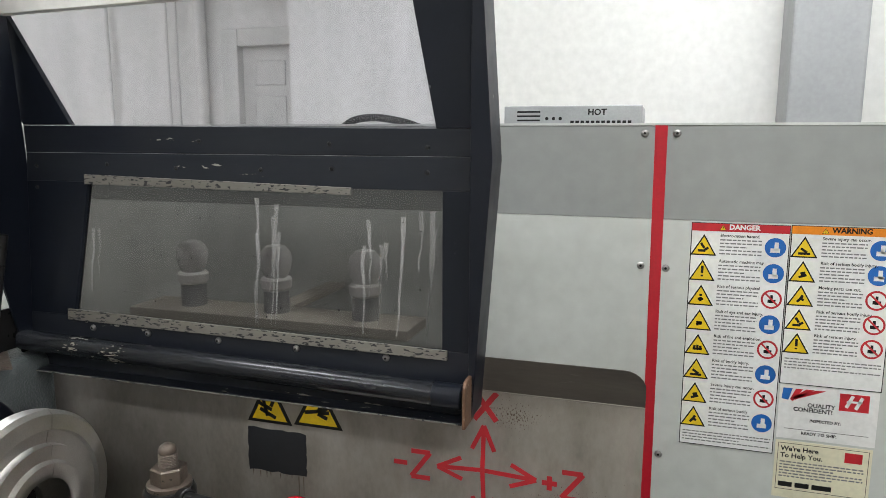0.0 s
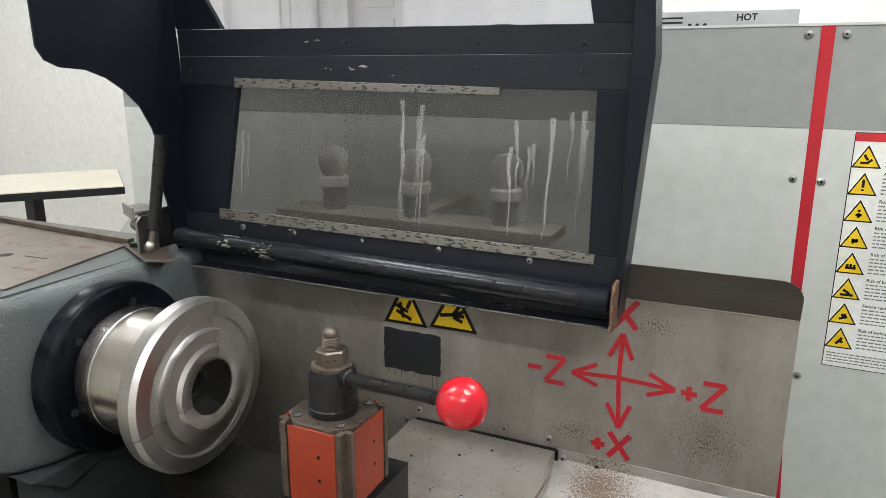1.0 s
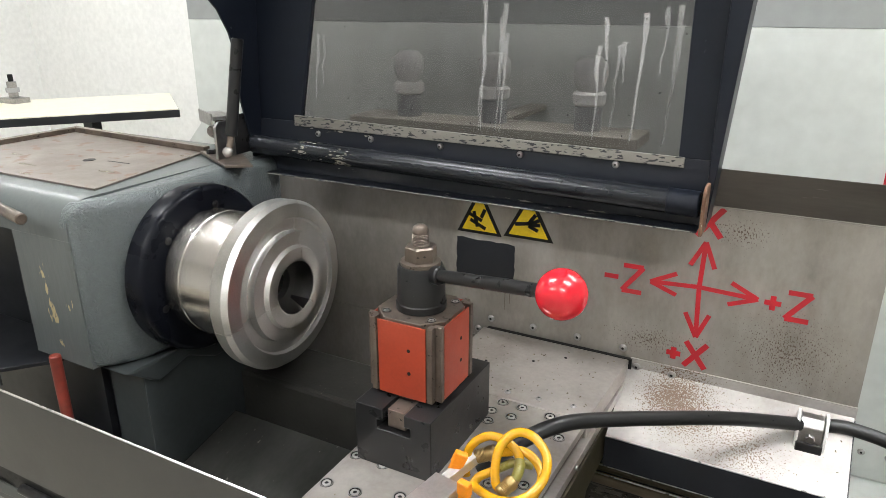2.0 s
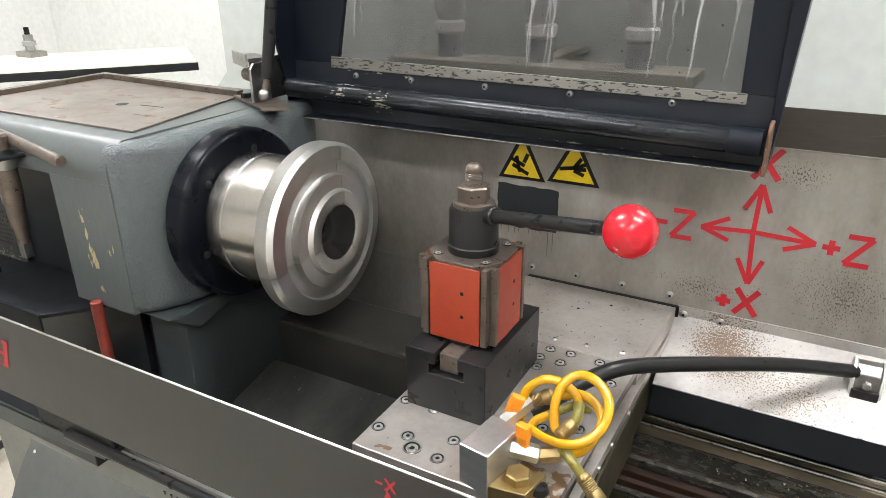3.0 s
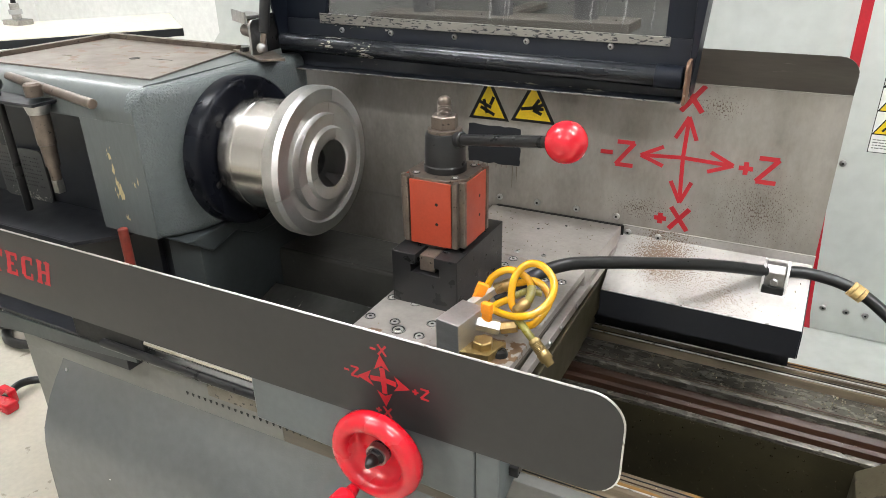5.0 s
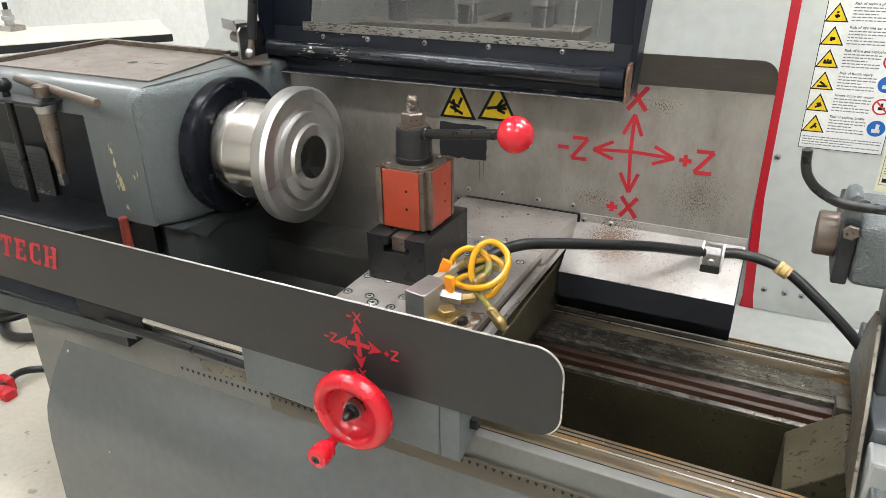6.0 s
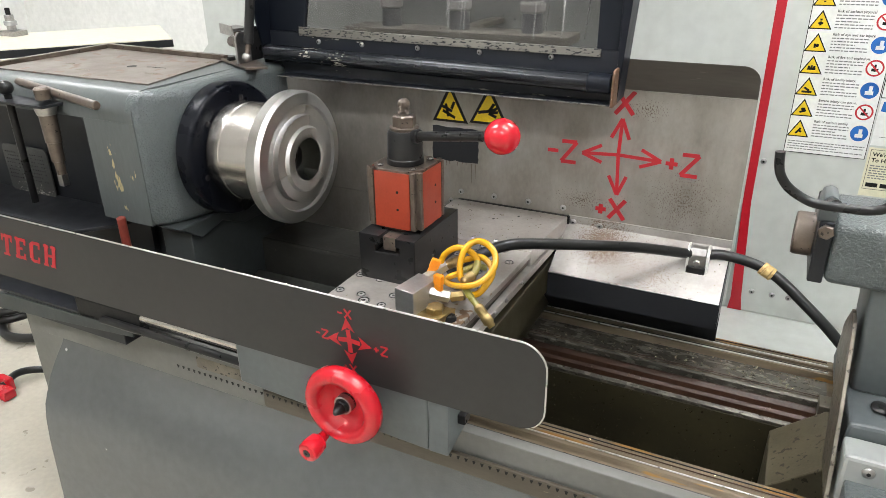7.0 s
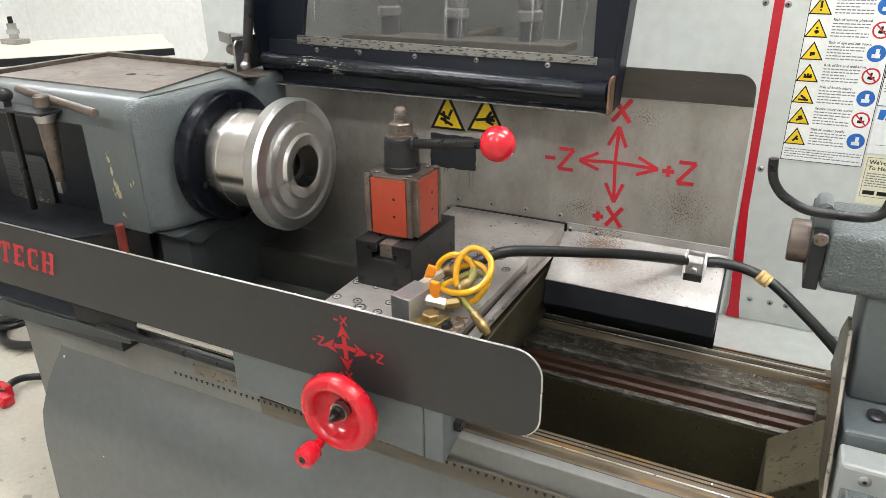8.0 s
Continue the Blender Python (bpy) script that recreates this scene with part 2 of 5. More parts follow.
M["greasy"] = surf("greasy_sheet_metal", (0.18, 0.16, 0.125), (0.085, 0.075, 0.055), 18, 0.4, 0.35, bump=0.12, bscale=200, spots=(0.035, 0.03, 0.022), spot_scale=90, spot_cut=0.60)
# Oily iron whose dark colour also holds the shade low in the machine.
M["shadeiron"] = surf("shade_darkened_oily_iron", (0.034, 0.033, 0.029), (0.018, 0.0175, 0.016), 9, 0.38, bump=0.15, bscale=120, spots=(0.12, 0.11, 0.09), spot_scale=120, spot_cut=0.70, spec=0.35)
# Grey casting paint darkened for the chuck and hood's shade, with some oil grime.
M["shadecast"] = surf("shaded_oily_casting_paint", (0.045, 0.052, 0.053), (0.03, 0.035, 0.036), 6, 0.4, bump=0.12, bscale=90, spec=0.3)
M["rib"] = surf("olive_oily_iron", (0.15, 0.13, 0.085), (0.085, 0.073, 0.045), 12, 0.35, 0.2, bump=0.12, bscale=150, spots=(0.045, 0.038, 0.025), spot_scale=70, spot_cut=0.60)
M["galv"] = surf("galvanised_sheet", (0.44, 0.45, 0.46), (0.37, 0.38, 0.39), 18, 0.4, 0.6)
M["laminate"] = surf("cream_laminate", (0.74, 0.69, 0.56), (0.70, 0.65, 0.53), 5, 0.35)
M["doorpaint"] = surf("white_door_paint", (0.74, 0.74, 0.72), (0.68, 0.68, 0.66), 3, 0.5)
M["beige"] = surf("beige_painted_ledge", (0.36, 0.335, 0.285), (0.30, 0.275, 0.235), 14, 0.5)
M["bulbglass"] = surf("frosted_bulb", (0.80, 0.80, 0.78), None, 20, 0.25)
M["chip"] = surf("metal_chips", (0.55, 0.50, 0.40), (0.42, 0.36, 0.25), 200, 0.25, 1.0)
M["lampglass"] = glow("lamp_diffuser", (0.97, 0.985, 1.0), LAMP)
M["rusty"] = surf("rusty_brown_edge", (0.16, 0.085, 0.05), (0.07, 0.04, 0.026), 40, 0.55, 0.2, bump=0.15, bscale=250, spots=(0.30, 0.27, 0.22), spot_scale=120, spot_cut=0.66)
M["dustplate"] = surf("dusty_stamped_plate", (0.085, 0.085, 0.082), (0.055, 0.055, 0.053), 16, 0.42, 0.4, bump=0.1, bscale=200, spots=(0.42, 0.40, 0.36), spot_scale=170, spot_cut=0.72, wear=((-1.69, 0.69, 0.93, 0.12, 0.1, 0.07),))
M["wayflat"] = surf("oily_grey_ledge", (0.16, 0.15, 0.125), (0.055, 0.05, 0.04), 16, 0.26, 0.5, bump=0.06, bscale=260, spots=(0.028, 0.022, 0.016), spot_scale=120, spot_cut=0.62, stretch=(0.7, 2, 2))
M["racksteel"] = surf("stained_grey_bed_side", (0.105, 0.088, 0.066), (0.048, 0.040, 0.030), 9, 0.40, 0.1, bump=0.1, bscale=120, spots=(0.20, 0.165, 0.115), spot_scale=45, spot_cut=0.70, stretch=(0.5, 3, 3))
lathe_turned(M["jaw"], (0, 0.808, 1.103))
M["wetslide"] = surf("wet_black_sheet", (0.055, 0.055, 0.05), (0.025, 0.025, 0.023), 10, 0.22, 0.3, bump=0.15, bscale=90, spots=(0.14, 0.135, 0.12), spot_scale=110, spot_cut=0.70, stretch=(1, 0.4, 1))
M["pane"] = pane("dirty_polycarbonate", (0.545, 0.54, 0.535), (0.12, 0.117, 0.115), (0.04, 0.15))
M["upperpane"] = pane("clear_polycarbonate", (0.86, 0.86, 0.89), (0.5, 0.5, 0.53), (0.02, 0.10))
M["streak"] = pane("dried_coolant_streak", (0.92, 0.92, 0.92), (0.5, 0.5, 0.49), (0.04, 0.42))


# ---- mesh helpers ----
def part(name, bm, material, parent=None, label="", smooth=False, angle=35):
    """Links a bmesh, in world coordinates, as one mesh object under a thing or a part."""
    me = bpy.data.meshes.new(name)
    bmesh.ops.recalc_face_normals(bm, faces=bm.faces)
    if smooth:
        for f in bm.faces:
            f.smooth = True
        for e in bm.edges:
            if len(e.link_faces) == 2 and e.calc_face_angle(0) > radians(angle):
                e.smooth = False
    bm.to_mesh(me)
    bm.free()
    me.materials.append(M[material])
    ob = new(name, me)
    if parent is not None:
        adopt(ob, parent)
    if label:
        tagged(ob, label)
    return ob


def world_of(ob):
    m = ob.matrix_basis.copy()
    if ob.parent is not None:
        m = world_of(ob.parent) @ ob.matrix_parent_inverse @ m
    return m


def adopt(ob, parent):
    ob.parent = parent
    ob.matrix_parent_inverse = world_of(parent).inverted()


def thing(name, at, label, category, group="", kind=""):
    e = new(name)
    e.location = at
    e.empty_display_size = 0.02
    return tagged(e, label, category, group, kind)


def bevelled(bm, w, seg=2):
    if w:
        bmesh.ops.bevel(bm, geom=list(bm.edges), offset=w, segments=seg, profile=0.5, affect="EDGES")
    return bm


def box(x0, x1, y0, y1, z0, z1, bev=0.0, seg=2):
    bm = bmesh.new()
    bmesh.ops.create_cube(bm, size=1)
    bmesh.ops.scale(bm, vec=(x1 - x0, y1 - y0, z1 - z0), verts=bm.verts)
    bmesh.ops.translate(bm, vec=((x0 + x1) / 2, (y0 + y1) / 2, (z0 + z1) / 2), verts=bm.verts)
    return bevelled(bm, bev, seg)


def prism(pts, axis, a, b, bev=0.0, seg=2):
    """A polygon, given in the two other axes in x, y, z order, drawn out along axis from a to b."""
    k = "xyz".index(axis)

    def v(p, d):
        c = list(p)
        c.insert(k, d)
        return c
    bm = bmesh.new()
    lo = [bm.verts.new(v(p, a)) for p in pts]
    hi = [bm.verts.new(v(p, b)) for p in pts]
    bm.faces.new(lo)
    bm.faces.new(hi[::-1])
    for i in range(len(pts)):
        j = (i + 1) % len(pts)
        bm.faces.new((lo[i], lo[j], hi[j], hi[i]))
    bmesh.ops.recalc_face_normals(bm, faces=bm.faces)
    return bevelled(bm, bev, seg)


def basis(direction):
    d = Vector(direction).normalized()
    u = d.orthogonal().normalized()
    return d, u, d.cross(u)


def turned(profile, at, direction, seg=48, arc=(0, 360), u=None):
    """A turned body: rows of (distance along direction, radius); a part of the circle if arc is given, closed by its cut faces."""
    d, uu, w = basis(direction)
    if u is not None:
        uu = Vector(u).normalized()
        w = d.cross(uu)
    at = Vector(at)
    bm = bmesh.new()
    full = abs(arc[1] - arc[0]) >= 360
    n = seg if full else seg + 1
    rings = []
    for s, r in profile:
        row = []
        for i in range(n):
            a = radians(arc[0] + (arc[1] - arc[0]) * i / seg)
            row.append(bm.verts.new(at + d * s + (uu * math.cos(a) + w * math.sin(a)) * r))
        rings.append(row)
    for p, q in zip(rings, rings[1:]):
        for i in range(n if full else n - 1):
            j = (i + 1) % n
            bm.faces.new((p[i], p[j], q[j], q[i]))
    if full and profile[0] != profile[-1]:
        if profile[0][1] > 1e-6:
            bm.faces.new(rings[0])
        if profile[-1][1] > 1e-6:
            bm.faces.new(rings[-1][::-1])
    elif not full:
        for i in (0, n - 1):
            bm.faces.new([r[i] for r in rings])
    bmesh.ops.remove_doubles(bm, verts=bm.verts, dist=1e-6)
    return bm


def rod(a, b, r, bev=None, seg=24):
    a, b = Vector(a), Vector(b)
    L = (b - a).length
    e = min(r * 0.25, 0.002) if bev is None else bev
    return turned([(0, r - e), (e, r), (L - e, r), (L, r - e)], a, b - a, seg)


def ball(at, r, seg=32):
    bm = bmesh.new()
    bmesh.ops.create_uvsphere(bm, u_segments=seg, v_segments=seg // 2, radius=r, matrix=Matrix.Translation(at))
    return bm


def smooth_path(pts, steps=10):
    P = [Vector(p) for p in pts]
    P = [P[0] * 2 - P[1]] + P + [P[-1] * 2 - P[-2]]
    out = []
    for i in range(1, len(P) - 2):
        for k in range(steps):
            t = k / steps
            a, b, c, d = P[i - 1], P[i], P[i + 1], P[i + 2]
            out.append(0.5 * ((2 * b) + (c - a) * t + (2 * a - 5 * b + 4 * c - d) * t * t + (3 * b - a - 3 * c + d) * t ** 3))
    return out + [P[-2]]


def pipe(pts, r, steps=10, seg=14, smooth=True):
    path = smooth_path(pts, steps) if smooth else [Vector(p) for p in pts]
    bm = bmesh.new()
    rings, u = [], None
    for i, p in enumerate(path):
        d = (path[min(i + 1, len(path) - 1)] - path[max(i - 1, 0)]).normalized()
        u = d.orthogonal().normalized() if u is None else (u - d * u.dot(d)).normalized()
        w = d.cross(u)
        rings.append([bm.verts.new(p + (u * math.cos(2 * math.pi * k / seg) + w * math.sin(2 * math.pi * k / seg)) * r) for k in range(seg)])
    for p, q in zip(rings, rings[1:]):
        for k in range(seg):
            j = (k + 1) % seg
            bm.faces.new((p[k], p[j], q[j], q[k]))
    bm.faces.new(rings[0])
    bm.faces.new(rings[-1][::-1])
    return bm


def strip(a, b, w, y, t=0.0006):
    """A flat stroke in an upright plane at y, from a to b (x, z), w wide."""
    a, b = Vector(a), Vector(b)
    n = (b - a).normalized()
    n = Vector((-n.y, n.x)) * w / 2
    return prism([tuple(a + n), tuple(b + n), tuple(b - n), tuple(a - n)], "y", y - t, y)


def merged(*bms):
    out = bmesh.new()
    for b in bms:
        me = bpy.data.meshes.new("tmp")
        b.to_mesh(me)
        b.free()
        out.from_mesh(me)
        bpy.data.meshes.remove(me)
    return out


def lettering(text, size, m, bold=0.0, slant=0.0):
    """Words in the built-in font, as a bmesh, placed by the matrix m."""
    c = bpy.data.curves.new("lettering", "FONT")
    c.body, c.size, c.align_x, c.align_y, c.offset, c.shear, c.extrude = text, size, "LEFT", "BOTTOM", bold, slant, 0.0002
    c.resolution_u = 2
    ob = bpy.data.objects.new("lettering", c)
    scene.collection.objects.link(ob)
    me = bpy.data.meshes.new_from_object(ob.evaluated_get(bpy.context.evaluated_depsgraph_get()))
    bm = bmesh.new()
    bm.from_mesh(me)
    bpy.data.objects.remove(ob)
    bpy.data.curves.remove(c)
    bpy.data.meshes.remove(me)
    bmesh.ops.transform(bm, matrix=m, verts=bm.verts)
    return bm


def upright(x, y, z):
    """The pose of writing on a wall that faces the front."""
    return pose(x, y, z, 90, 0, 0)


def hexagon(at, direction, r, h, bev=0.0008):
    return turned([(0, r), (h - bev * 2, r), (h, r - bev * 2)], at, direction, 6)


def screw_head(at, direction, r, h, parent, material="screw", name="screw"):
    """A domed head with a dark socket."""
    ob = part(name, turned([(0, r), (h * 0.35, r), (h * 0.8, r * 0.8), (h, r * 0.45), (h, 0)], at, direction, 16), material, parent, smooth=True)
    d = Vector(direction).normalized()
    part("socket", turned([(0, r * 0.36), (0.0004, r * 0.36)], Vector(at) + d * h, direction, 6), "ink", ob)
    return ob


def cap_screw(at, r, parent):
    """A sunk socket screw seen from above: bright rim, dark well, head."""
    x, y, z = at
    ob = part("screw", turned([(0, r), (0.0012, r), (0.0012, r * 0.84), (0.0003, r * 0.82), (0.0003, 0)], at, (0, 0, 1), 20), "ink", parent, smooth=True)
    part("rim", turned([(0.0012, r * 1.02), (0.0017, r * 0.98), (0.0017, r * 0.86), (0.0012, r * 0.84), (0.0012, r * 1.02)], at, (0, 0, 1), 20), "screw", ob, smooth=True)
    part("screw_head", turned([(0.0003, r * 0.68), (0.0012, r * 0.62), (0.0012, r * 0.34), (0.0004, r * 0.3), (0.0003, r * 0.68)], at, (0, 0, 1), 16), "edge", ob, smooth=True)
    return ob


# ---- the room ----
def structure(name, bm, material, label):
    ob = part(name, bm, material)
    return tagged(ob, label, name.split("_")[0], kind="structure")


structure("floor", box(-6, 4, -4, 5, -0.1, 0), "floor", "stained bare concrete workshop floor")
structure("ceiling", box(-6, 4, -4, 5, 3.4, 3.5), "ceil", "white painted workshop ceiling")
structure("wall_back", box(-1.655, 4, 3.0, 3.2, 0, 3.4), "wall", "white painted rough plaster wall behind the machine")
structure("wall_return", box(-1.655, -1.5, 3.2, 3.7, 0, 3.4), "wall", "white painted short return wall")
structure("wall_far", box(-6, -1.5, 3.7, 3.9, 0, 3.4), "wall", "white painted concrete block wall behind the bench")
structure("wall_left", box(-6.2, -6, -4, 4.2, 0, 3.4), "wall", "white painted wall at the end of the workshop")
structure("wall_right", box(4, 4.2, -4, 3.2, 0, 3.4), "wall", "white painted wall at the end of the workshop")
structure("wall_front", box(-6, 4, -4.2, -4, 0, 3.4), "wall", "white painted wall across the workshop")
col = structure("column", box(0.43, 0.668, 2.75, 2.99, 0, 3.4, 0.01), "column", "grey painted square steel column against the wall")
for i, (px, w) in enumerate(((-3.30, 0.03), (-2.86, 0.02), (-2.79, 0.02), (-2.62, 0.07))):
    structure("trim_%d" % (i + 1), rod((px, 3.66, 0), (px, 3.66, 3.4), w / 2), "wall", "white painted upright pipe on the wall")
# block courses of the far wall
for i in range(8):
    structure("trim_%d" % (i + 5), box(-6, -3.35, 3.6985, 3.70, 0.985 + i * 0.2, 0.990 + i * 0.2), "wall", "shallow mortar joint of a painted block wall")

door = thing("door_1", (-1.95, 3.7, 0), "white painted panelled door in a white frame", "door", kind="structure")
part("leaf", box(-2.35, -1.66, 3.685, 3.7, 0, 2.2), "doorpaint", door)
for sx in (-2.27, -1.97):
    for z0, z1 in ((1.98, 2.12), (1.62, 1.92), (0.9, 1.54)):
        part("panel", box(sx, sx + 0.2, 3.677, 3.685, z0, z1, 0.006), "doorpaint", door)
part("door_frame", box(-2.46, -2.352, 3.63, 3.7, 0, 2.3, 0.006), "doorpaint", door)
part("lintel", box(-2.35, -1.66, 3.63, 3.699, 2.2, 2.3, 0.006), "doorpaint", door)


def ceiling_light(x, y):
    e = thing("ceiling_light", (x, y, 3.4), "white ceiling light fitting with a lit diffuser", "lamp", "ceiling lights of the workshop")
    part("frame", box(x - 0.65, x + 0.65, y - 0.17, y + 0.17, 3.34, 3.4, 0.005), "white", e)
    part("diffuser", box(x - 0.62, x + 0.62, y - 0.14, y + 0.14, 3.325, 3.345, 0.004), "lampglass", e, "lit opal diffuser")


for lx, ly in ((-1.9, -1.6), (0.6, -1.6), (-1.9, 0.4), (0.6, 0.4), (-4.3, 2.0), (0.6, 2.1)):
    ceiling_light(lx, ly)

# ---- bench ----
bench = thing("bench", (-3.9, 3.0, 0), "cream laminate bench table with a black edge and black legs", "table")
bc, bd, bn = Vector((-3.20, 2.66)), Vector((-0.62, -0.785)), Vector((-0.785, 0.62))
quad = [tuple(bc), tuple(bc + bd * 1.8), tuple(bc + bd * 1.8 + bn * 0.75), tuple(bc + bn * 0.75)]
part("tabletop", prism(quad, "z", 0.990, 1.015, 0.003), "laminate", bench)
q2 = [tuple(bc - bn * 0.004 - bd * 0.004), tuple(bc + bd * 1.804 - bn * 0.004), tuple(bc + bd * 1.804 + bn * 0.754), tuple(bc + bn * 0.754 - bd * 0.004)]
part("edge_band", prism(q2, "z", 0.968, 1.009, 0.002), "blackflat", bench, "black rubber edge band")
for k in (0.45, 1.5):
    c = bc + bd * k + bn * 0.30
    part("leg", prism([(c.x - 0.04, c.y - 0.03), (c.x + 0.04, c.y - 0.03), (c.x + 0.04, c.y + 0.03), (c.x - 0.04, c.y + 0.03)], "z", 0.03, 0.968, 0.004), "blackflat", bench)
    part("foot", prism([(c.x - 0.28, c.y - 0.035), (c.x + 0.28, c.y - 0.035), (c.x + 0.28, c.y + 0.035), (c.x - 0.28, c.y + 0.035)], "z", 0.0, 0.03, 0.004), "blackflat", bench)
vise = thing("bench_clamp", (-4.23, 2.39, 1.015), "small steel clamp on the cream bench", "clamp")
part("foot", box(-4.30, -4.16, 2.34, 2.44, 1.015, 1.045, 0.003), "screw", vise)
part("post", rod((-4.23, 2.39, 1.045), (-4.23, 2.39, 1.135), 0.026), "screw", vise, smooth=True)
part("collar", rod((-4.23, 2.39, 1.075), (-4.23, 2.39, 1.10), 0.036), "galv", vise, smooth=True)
part("knob", rod((-4.23, 2.39, 1.135), (-4.23, 2.39, 1.175), 0.014), "ink", vise, smooth=True)

# ---- control cabinet behind the lathe ----
CY = 1.46
cab = thing("control_cabinet", (-0.4, 1.8, 0.0), "light grey enamelled machine cabinet with a darker upper band", "cabinet")
part("body", box(-1.745, 1.4, CY + 0.012, 2.1, 0.0, 1.697, 0.004), "cab", cab)
part("left_panel", prism([(-1.75, 1.22), (-1.86, 1.11), (-1.86, 0.606), (0.013, 0.606), (0.013, 1.518), (-1.75, 1.518)], "y", CY, CY + 0.011, 0.001), "cab", cab)
part("left_band", box(-1.75, 0.013, CY, CY + 0.011, 1.5185, 1.70, 0.001), "cabdark", cab, "mid grey enamelled band")
part("right_panel", box(0.021, 1.4, CY, CY + 0.011, 0.606, 1.518, 0.001), "cab", cab)
part("right_band", box(0.021, 1.4, CY, CY + 0.011, 1.5185, 1.70, 0.001), "cabdark", cab, "mid grey enamelled band")
part("top_edge", box(-1.75, 1.4, CY - 0.0015, CY + 0.04, 1.7005, 1.705), "cab", cab)
part("bottom_ledge", box(-0.4, 1.4, 1.2445, CY + 0.01, 0.565, 0.604, 0.003), "cab", cab, "light grey folded bottom ledge")
part("seam_tape", prism([(0.006, 1.703), (0.029, 1.703), (0.033, 0.92), (0.052, 0.645), (0.058, 0.606), (0.022, 0.606), (0.026, 0.642), (0.013, 0.92)], "y", CY - 0.0012, CY - 0.0004), "redtape", cab, "red adhesive tape over the panel seam")
for sx, sz in ((-0.013, 1.685), (0.047, 1.685), (-0.009, 1.424), (0.039, 1.421), (0.044, 1.03), (0.125, 0.668), (0.165, 0.668), (0.075, 0.668), (-0.02, 1.04)):
    screw_head((sx, CY, sz), (0, -1, 0), 0.0075, 0.004, cab)

hot = thing("vented_box", (-0.2, 1.75, 1.705), "grey galvanised vented sheet metal box on top of the cabinet", "box")
part("casing", box(-0.350, -0.026, 1.72, 1.95, 1.705, 1.752, 0.002), "galv", hot)
for i in range(3):
    part("slot", box(-0.318, -0.262, 1.7185, 1.7198, 1.716 + i * 0.010, 1.720 + i * 0.010), "ink", hot)
for i in range(3):
    part("slot", turned([(0, 0.004), (0.001, 0.004)], (-0.246 + i * 0.016, 1.7198, 1.722), (0, -1, 0), 12), "ink", hot)
part("lettering", lettering("HOT", 0.020, upright(-0.150, 1.7196, 1.726), 0.0006), "ink", hot)
for i in range(12):
    part("slot", box(-0.19 + i * 0.012, -0.182 + i * 0.012, 1.7185, 1.7198, 1.709, 1.717), "ink", hot)
# hose seen over the cabinet top
duct = thing("cabinet_hose", (-0.75, 1.9, 1.70), "dark flexible hose loop lying on the cabinet top", "hose")
part("hose", pipe([(-0.80, 1.75, 1.70), (-0.76, 1.75, 1.722), (-0.70, 1.75, 1.728), (-0.63, 1.75, 1.718), (-0.58, 1.75, 1.703)], 0.010), "hose", duct, smooth=True)


# ---- safety labels on the cabinet ----
def triangle(x, z, s, parent, y, sign):
    t = part("triangle", prism([(x - s / 2, z), (x + s / 2, z), (x, z + s * 0.87)], "y", y - 0.0004, y), "ink", parent, "yellow warning triangle with a black border")
    k = s * 0.41
    part("triangle_field", prism([(x - k, z + s * 0.055), (x + k, z + s * 0.055), (x, z + s * 0.055 + k * 1.73)], "y", y - 0.0007, y - 0.00041), "yellowlabel", t)
    a = 0.13 * s
    shapes = (
        [((-1.6, 1.2), (0.6, 1.2)), ((0.2, 2.0), (-0.8, 3.6)), ((0.3, 1.4), (1.4, 2.2))],
        [((0, 2.0), (0, 4.4)), ((0, 1.0), (0, 1.5))],
        [((0, 1.0), (0, 2.4)), ((-0.8, 1.8), (0.8, 1.8)), ((0, 2.7), (0, 3.4))],
        [((-0.4, 1.1), (-0.4, 2.6)), ((0.4, 1.4), (0.4, 2.6)), ((-0.8, 2.0), (0.9, 2.0))],
        [((-1.4, 1.5), (1.4, 1.5)), ((-0.9, 1.2), (-0.9, 2.6)), ((0.9, 1.2), (0.9, 2.6)), ((0, 1.4), (0, 2.8))],
        [((-1.7, 1.0), (1.7, 1.0)), ((-1.0, 2.6), (0.8, 1.4))],
        [((-1.0, 1.2), (1.2, 2.0)), ((-0.4, 2.8), (0.2, 1.8)), ((0.3, 3.0), (0.6, 2.0))],
        [((-0.9, 1.0), (0.1, 2.2)), ((0.1, 2.2), (0.6, 3.2)), ((0.1, 2.2), (1.0, 1.6))])[sign % 8]
    part("symbol", merged(*[strip((x + p[0] * a, z + p[1] * a + 0.3 * a), (x + q[0] * a, z + q[1] * a + 0.3 * a), a * 0.75, y - 0.00071, 0.0002) for p, q in shapes]), "ink", t)


